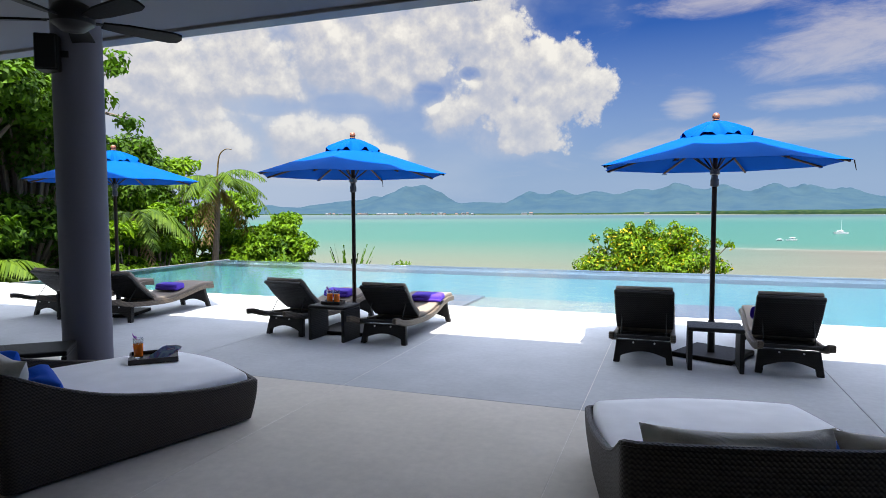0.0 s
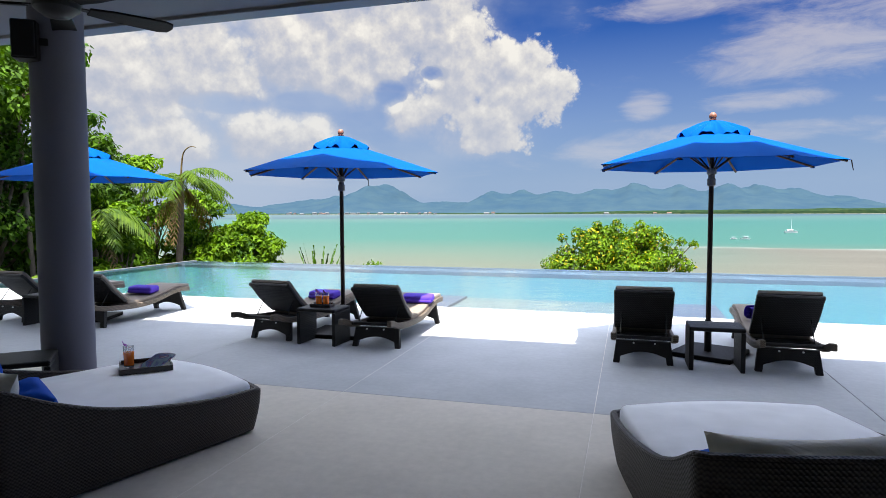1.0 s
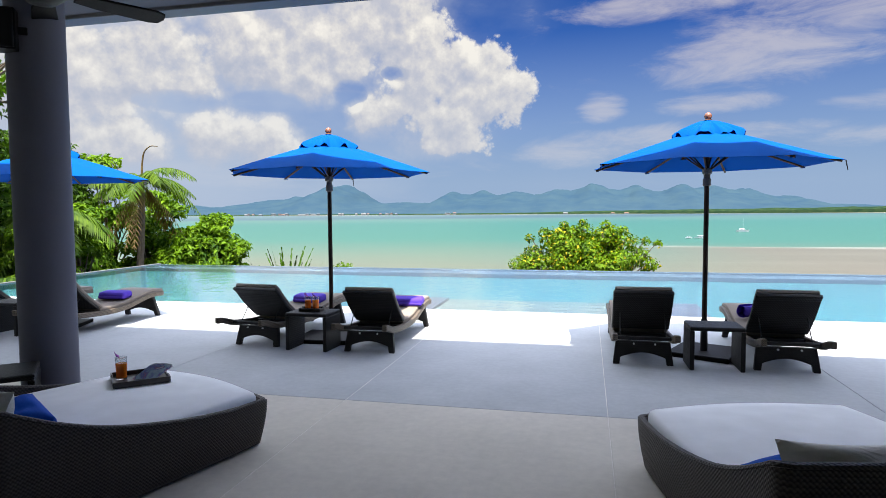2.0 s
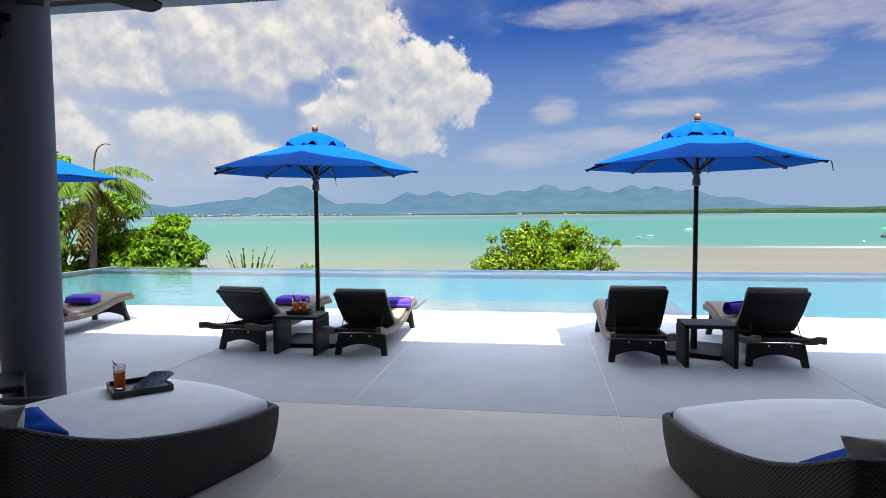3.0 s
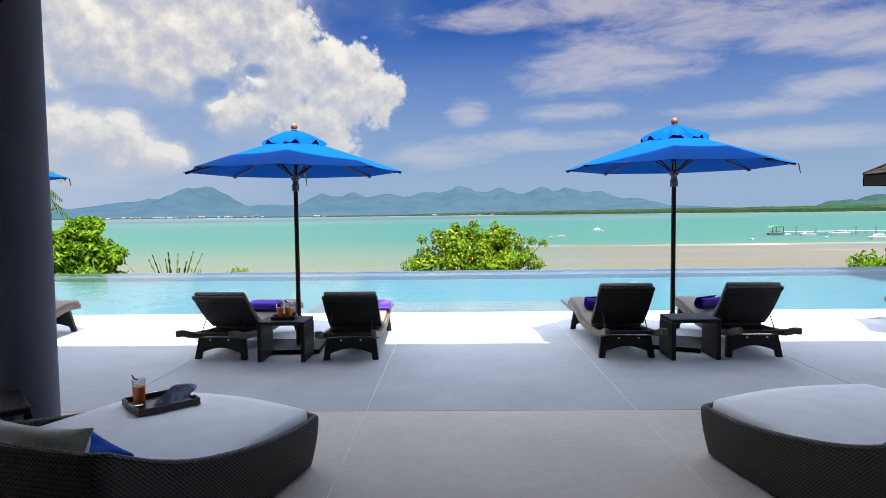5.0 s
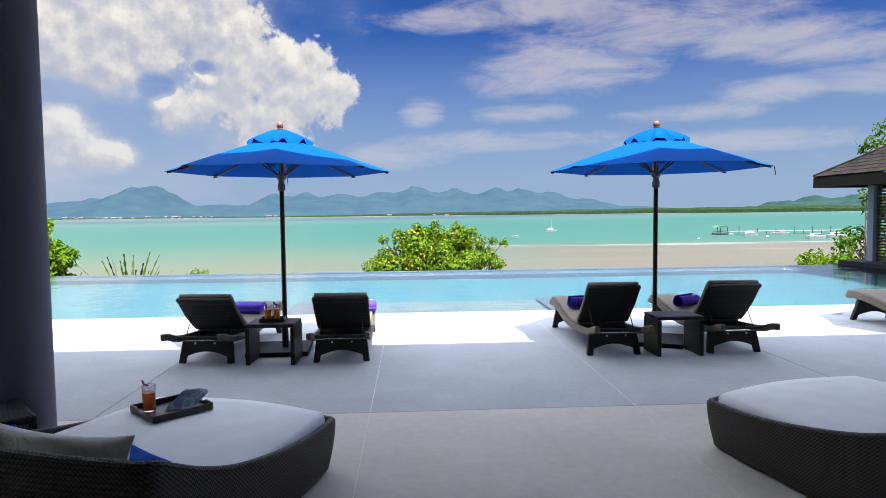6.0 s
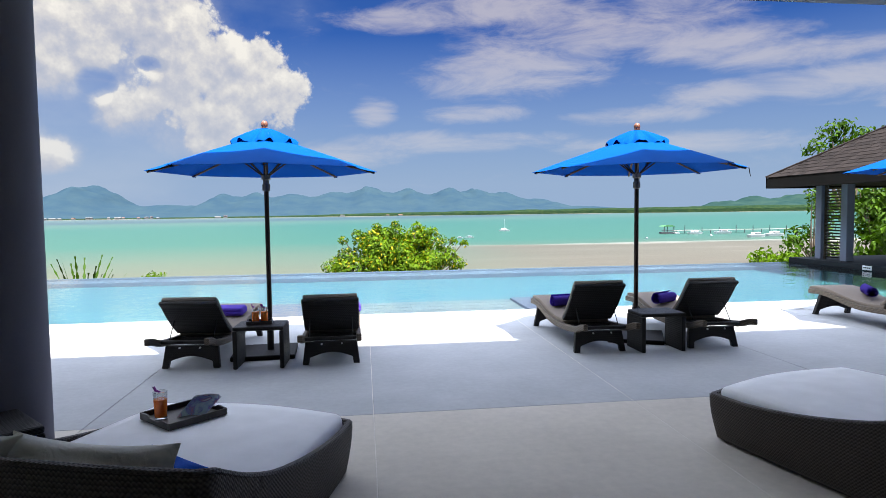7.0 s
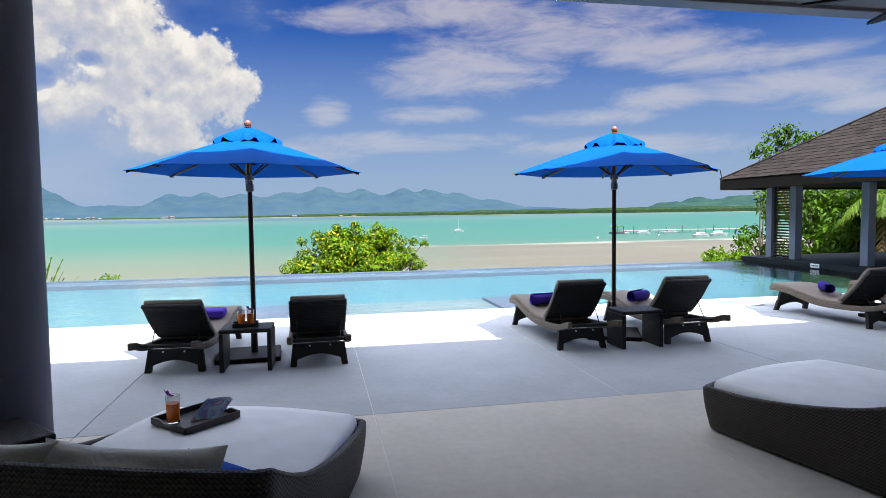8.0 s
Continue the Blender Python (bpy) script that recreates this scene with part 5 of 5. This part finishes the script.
    # greenery by the pavilion
    build_tree("broadleaf_shrub", "bright green shrub beside the pavilion", (13.6, 22.0, -2.5, 0.08), heap(R, 13.9, 22, -2.2, 0.35, 1.5, 1.2, 22, 0.35, 0.6), 0.20, M["leaf_bright"], 90, 330, 0.5, "shrub", group="greenery by the pavilion")
    build_tree("broadleaf_tree", "young broadleaf tree beside the pavilion", (15.6, 22.0, -2.5, 0.08), heap(R, 15.5, 22, -0.6, 2.6, 1.0, 0.9, 18, 0.3, 0.55), 0.20, M["leaf"], 91, 300, 0.6, group="greenery by the pavilion")
    build_tree("broadleaf_tree", "tall open tree behind the pavilion roof", (20.5, 26.0, -2.5, 0.16), [(18.6, 26, 4.4, 0.55), (19.4, 26, 5.0, 0.65), (20.0, 26, 5.35, 0.55), (20.9, 26, 4.9, 0.6), (21.6, 26, 4.9, 0.5), (20.2, 26.3, 4.3, 0.8), (21.4, 26, 4.2, 0.7), (19.2, 26, 3.8, 0.7)], 0.25, M["leaf"], 92, 260, 0.75, group="greenery by the pavilion")
    for i, (x, y, top) in enumerate(((19.2, 21.2, 2.9), (21.8, 21.6, 3.3), (20.6, 24.6, 3.2), (23.6, 24.2, 3.5), (20.8, 17.0, 3.0), (21.4, 13.6, 3.2), (24.5, 19.0, 3.6))):
        build_tree("broadleaf_tree", "dense garden tree behind the pavilion", (x, y, -1.6, 0.12), heap(R, x, y, -1.4, top, 1.6, 1.7, 30, 0.5, 0.95), 0.26, M["leaf_shaded"], 95 + i, 260, 0.5, group="greenery by the pavilion")


build_planting()


def frond_mesh(bm, base, azimuth, rise, length, droop, width, leaflets, rng, twist=0.0):
    """One feathered palm frond: a bent midrib with narrow leaflets on both sides."""
    d = Vector((math.cos(azimuth), math.sin(azimuth), 0))
    side = Vector((-d.y, d.x, 0))
    pts = []
    for i in range(leaflets + 1):
        u = i / leaflets
        p = Vector(base) + d * (length * u * math.cos(rise * (1 - u))) + Vector((0, 0, 1)) * (length * u * math.sin(rise) - droop * length * u * u)
        pts.append(p)
    for i in range(leaflets):
        a, b = pts[i], pts[i + 1]
        w = 0.018 * (1 - i / leaflets) + 0.004
        v = [bm.verts.new(q) for q in (a - side * w, b - side * w, b + side * w, a + side * w)]
        bm.faces.new(v)
        u = i / leaflets
        if u < 0.12:
            continue
        ln = width * (math.sin(math.pi * min(1.0, 0.18 + u * 0.8)) ** 0.8) * rng.uniform(0.8, 1.15)
        t = (b - a).normalized()
        for s in (-1, 1):
            tip = a + (side * s * 0.8 + t * 0.55).normalized() * ln - Vector((0, 0, 1)) * ln * rng.uniform(0.45, 1.1)
            mid = a.lerp(tip, 0.5) + Vector((0, 0, 0.06 * ln))
            e = t * rng.uniform(0.026, 0.04)
            q = [bm.verts.new(x) for x in (a - e, mid - e * 1.1, tip, mid + e * 1.1, a + e)]
            bm.faces.new(q)


def build_palm(name, label, foot, top, fronds, seed, length, width, dry=3, trunk_r=0.13, group=""):
    rng = np.random.default_rng(seed)
    palm = empty(name, label, "palm", group)
    foot, top = Vector(foot), Vector(top)
    n = 12
    bm = bmesh.new()
    rings = []
    for i in range(n * 2 + 1):
        u = i / (n * 2)
        c = foot.lerp(top, u) + Vector((0.18 * math.sin(u * 2.4), 0, 0))
        r = trunk_r * (1.25 - 0.45 * u) * (1.0 if i % 2 else 1.10)
        rings.append([bm.verts.new(c + Vector((r * math.cos(2 * math.pi * q / 10), r * math.sin(2 * math.pi * q / 10), 0))) for q in range(10)])
    for a, b in zip(rings, rings[1:]):
        for q in range(10):
            bm.faces.new((a[q], a[(q + 1) % 10], b[(q + 1) % 10], b[q]))
    part("trunk", bm, M["bark"], palm, "ringed brown trunk")
    crown = top + Vector((0.12, 0, 0))
    for i in range(fronds):
        bm = bmesh.new()
        az = 2 * math.pi * i / fronds + rng.uniform(-0.2, 0.2)
        frond_mesh(bm, crown, az, rng.uniform(0.2, 1.25), length * rng.uniform(0.75, 1.1), rng.uniform(0.75, 1.35), width, 34, rng)
        part("frond", bm, M["frond"], palm)
    for i in range(dry):
        bm = bmesh.new()
        frond_mesh(bm, crown - Vector((0, 0, 0.1)), rng.uniform(0, 6.3), -0.6, length * 0.75, 0.9, width * 0.7, 18, rng)
        part("dry_frond", bm, M["frond_dry"], palm, "dry brown hanging frond")
    return palm


palm = build_palm("coconut_palm", "small coconut palm with tired drooping fronds", (-18.55, 23.0, -2.8), (-18.15, 23.0, 3.0), 13, 7, 2.5, 0.62, 11)
spear = smooth_curve([(3.0, -18.02), (3.7, -17.98), (4.25, -17.86), (4.5, -17.55), (4.48, -17.2)], 4)
bm = bmesh.new()
for k, ((z0, x0), (z1, x1)) in enumerate(zip(spear, spear[1:])):
    s0, s1 = k / len(spear), (k + 1) / len(spear)
    rod((x0, 23.0, z0), (x1, 23.0, z1), 0.045 * (1 - 0.7 * s0), 0.045 * (1 - 0.7 * s1), 8, bm)
part("spear_leaf", bm, M["frond_dry"], palm, "dry upright spear leaf")
build_palm("garden_palm", "low feathery palm at the pool end", (-15.2, 14.6, -1.8), (-15.1, 14.5, -0.4), 11, 9, 1.7, 0.5, 0, 0.10, "low palms")
build_palm("garden_palm", "low feathery palm at the pool end", (-17.3, 17.4, -1.8), (-17.3, 17.4, 1.6), 12, 10, 2.2, 0.6, 2, 0.10, "low palms")
build_palm("garden_palm", "low feathery palm at the pool end", (-16.4, 11.2, -1.8), (-16.4, 11.2, 0.0), 11, 13, 1.9, 0.55, 0, 0.10, "low palms")
build_palm("garden_palm", "yellowing palm behind the pavilion", (18.7, 19.6, -1.6), (18.7, 19.5, 1.9), 12, 12, 2.0, 0.6, 2, 0.12, "low palms")
build_palm("garden_palm", "yellowing palm behind the pavilion", (20.3, 19.4, -1.6), (20.3, 19.3, 1.6), 12, 14, 2.0, 0.6, 1, 0.12, "low palms")


def spiky(x, y, z, blades, height, lean, seed, label):
    rng = np.random.default_rng(seed)
    pl = empty("spiky_plant", label, "plant", "spiky plants behind the pool edge")
    for i in range(blades):
        a = rng.uniform(0, 6.28)
        h = height * rng.uniform(0.6, 1.0)
        d = Vector((math.cos(a), math.sin(a), 0))
        s = Vector((-d.y, d.x, 0))
        out = lean * rng.uniform(0.15, 1.0)
        bm = bmesh.new()
        rows = 15
        prev = None
        for j in range(rows + 1):
            u = j / rows
            c = Vector((x, y, z)) + d * (0.06 + out * u ** 1.2) + Vector((0, 0, h * u))
            w = 0.085 * (0.45 + 1.0 * (j % 2)) * (1 - 0.7 * u)
            cur = [bm.verts.new(c + s * w), bm.verts.new(c + d * 0.03 * (1 - u)), bm.verts.new(c - s * w), bm.verts.new(c - d * 0.03 * (1 - u))]
            if prev:
                for q in range(4):
                    bm.faces.new((prev[q], prev[(q + 1) % 4], cur[(q + 1) % 4], cur[q]))
            prev = cur
        bm.faces.new(prev)
        bmesh.ops.recalc_face_normals(bm, faces=bm.faces[:])
        part("blade_leaf", bm, M["leaf"], pl)


spiky(-11.9, 24.0, -2.5, 24, 2.9, 1.75, 3, "clump of tall notched green blades")
spiky(-13.3, 21.5, -2.5, 8, 2.6, 1.3, 4, "clump of tall notched green blades")
build_tree("small_shrub", "small bright green shrub behind the pool edge", (-9.4, 24.0, -3.0, 0.04), [(-9.55, 24, -0.75, 0.35), (-9.2, 24, -0.7, 0.35), (-9.4, 24, -0.55, 0.25), (-9.4, 24.1, -1.2, 0.5)], 0.12, M["leaf_bright"], 88, 900, 0.5, "shrub", 0.4, False)
build_tree("small_shrub", "small bright green shrub behind the pool edge", (-7.6, 25.0, -3.0, 0.03), [(-7.6, 25, -0.95, 0.3), (-7.4, 25, -1.2, 0.4)], 0.12, M["leaf_bright"], 89, 700, 0.5, "shrub", 0.4, False)


# ---------------------------------------------------------------- bay: boats, pier, far houses
M["hull"] = material("white_boat_hull", (0.50, 0.51, 0.52), 0.4, vary=0.04)
M["hull_dark"] = material("dark_boat_trim", (0.02, 0.03, 0.04), 0.5, vary=0.1)
M["pile"] = material("wet_timber_pile", (0.035, 0.04, 0.045), 0.7, vary=0.2)
M["plank"] = material("pale_pier_deck", (0.26, 0.25, 0.23), 0.8, vary=0.1)
M["green_roof"] = material("green_roof_sheet", (0.04, 0.14, 0.05), 0.6, vary=0.1)
M["far_wall"] = material("pale_far_house_wall", (0.11, 0.115, 0.115), 0.9, vary=0.1)
M["far_roof"] = material("orange_far_roof", (0.14, 0.075, 0.05), 0.9, vary=0.1)


def build_boat(x, y, length, turn, kind):
    b = empty("motor_boat" if kind != "sail" else "sailing_boat", "white boat lying at anchor in the bay", "boat", "boats in the bay")
    L, w = length, length * 0.32
    outline = [(-L / 2, -w / 2), (L * 0.15, -w / 2), (L * 0.38, -w * 0.32), (L / 2, 0), (L * 0.38, w * 0.32), (L * 0.15, w / 2), (-L / 2, w / 2)]
    bm = prism(outline, -0.1, L * 0.13, "z")
    for v in bm.verts:
        if v.co.z < 0:
            v.co.x *= 0.9
            v.co.y *= 0.7
    part("hull", bm, M["hull"], b)
    part("cabin", box(-L * 0.28, L * 0.12, -w * 0.36, w * 0.36, L * 0.13, L * 0.24, L * 0.02), M["hull"], b)
    part("window", box(-L * 0.24, L * 0.125, -w * 0.365, w * 0.365, L * 0.17, L * 0.21), M["hull_dark"], b)
    if kind == "canopy":
        part("canopy", box(-L * 0.35, L * 0.2, -w * 0.5, w * 0.5, L * 0.30, L * 0.32), M["hull"], b)
        part("hull_side", box(-L * 0.45, L * 0.2, -w * 0.52, -w * 0.5, 0.0, L * 0.11), M["hull_dark"], b)
    if kind == "sail":
        part("mast", rod((0, 0, L * 0.2), (0, 0, L * 1.05), 0.08, 0.05, 6), M["hull"], b)
    b.matrix_basis = pose(x, y, SEA, 0, 0, turn)


for row in ((101, 447, 8.5, 8, "sail"), (51.5, 341, 3.6, 15, "canopy"), (56.5, 341, 5.0, 170, "canopy"), (140, 298, 3.4, 80, "motor"), (183, 312, 3.6, 70, "motor"),
            (190, 340, 9.5, 5, "motor"), (207, 341, 10.5, 175, "motor"), (196, 292, 10.5, 8, "motor"), (212, 300, 11.0, 3, "motor"), (255, 300, 5.0, 20, "motor"), (183, 348, 4.2, 10, "motor"), (176, 350, 5, 12, "motor")):
    build_boat(*row)


def build_pier():
    pr = empty("pier", "long timber pier on piles with a green-roofed shelter", "pier")
    part("pier_deck", box(176, 330, 351, 354, SEA + 1.7, SEA + 2.0), M["plank"], pr)
    rng = random.Random(2)
    for i in range(28):
        x = 178 + i * 5.5
        part("pile", rod((x, 350.6, SEA - 1), (x, 350.6, SEA + (2.0 if i % 2 else 3.4 + 1.6 * rng.random())), 0.2, 0.18, 6), M["pile"], pr)
    part("shelter_roof", prism([(174.8, SEA + 4.3), (182.2, SEA + 4.3), (180.5, SEA + 5.2), (176.5, SEA + 5.2)], 349, 355, "y"), M["green_roof"], pr)
    for x in (175.5, 181.5):
        part("shelter_post", rod((x, 349.5, SEA), (x, 349.5, SEA + 4.3), 0.2, 0.25, 6), M["pile"], pr)
    part("landing", box(173, 183, 348.5, 351, SEA + 0.3, SEA + 1.2), M["pile"], pr)


build_pier()


def build_far_houses():
    rng = random.Random(9)
    for i in range(34):
        bearing = rng.choice([rng.uniform(-31, -24), rng.uniform(-27, -16), rng.uniform(-14, 4), rng.uniform(-29, -18)])
        y = rng.uniform(2596, 2606)
        x = math.tan(radians(bearing)) * y
        w, h = rng.uniform(8, 24), rng.uniform(4, 8)
        z = SEA + 0.4
        hs = empty("far_house", "small pale building on the far shore", "house", "buildings on the far shore")
        part("wall", box(-w / 2, w / 2, -4, 4, -1, h), M["far_wall"], hs)
        part("roof", prism([(-5, h), (5, h), (0, h + 2)], -w / 2 - 0.6, w / 2 + 0.6, "x"), M["far_roof"] if i % 3 == 0 else M["far_wall"], hs)
        hs.matrix_basis = pose(x, y, z, 0, 0, rng.uniform(-12, 12))


build_far_houses()


def build_wet_marks():
    """Dark drips and half-dried prints where bathers leave the pool."""
    rng = random.Random(21)
    bm = bmesh.new()
    for i in range(26):
        x = rng.uniform(4.55, 5.75)
        y = 9.80 - 0.40 * (x - 4.55) + rng.gauss(0, 0.06)
        r, a, k = rng.uniform(0.012, 0.045), rng.uniform(0, 6.28), rng.uniform(0.4, 1.0)
        ring = []
        for q in range(9):
            th = 2 * math.pi * q / 9
            rr = r * rng.uniform(0.7, 1.2)
            p = Vector((math.cos(th) * rr, math.sin(th) * rr * k, 0))
            ring.append(bm.verts.new((x + p.x * math.cos(a) - p.y * math.sin(a), y + p.x * math.sin(a) + p.y * math.cos(a), 0.004)))
        bm.faces.new(ring)
    marks = part("wet_marks", bm, M["wet"], None, "dark wet drips drying on the pale terrace", kind="stuff")
    marks["category"] = "puddle"


M["wet"] = material("wet_concrete", (0.20, 0.19, 0.17), 0.35, vary=0.2, scale=12)
build_wet_marks()


build_deck()
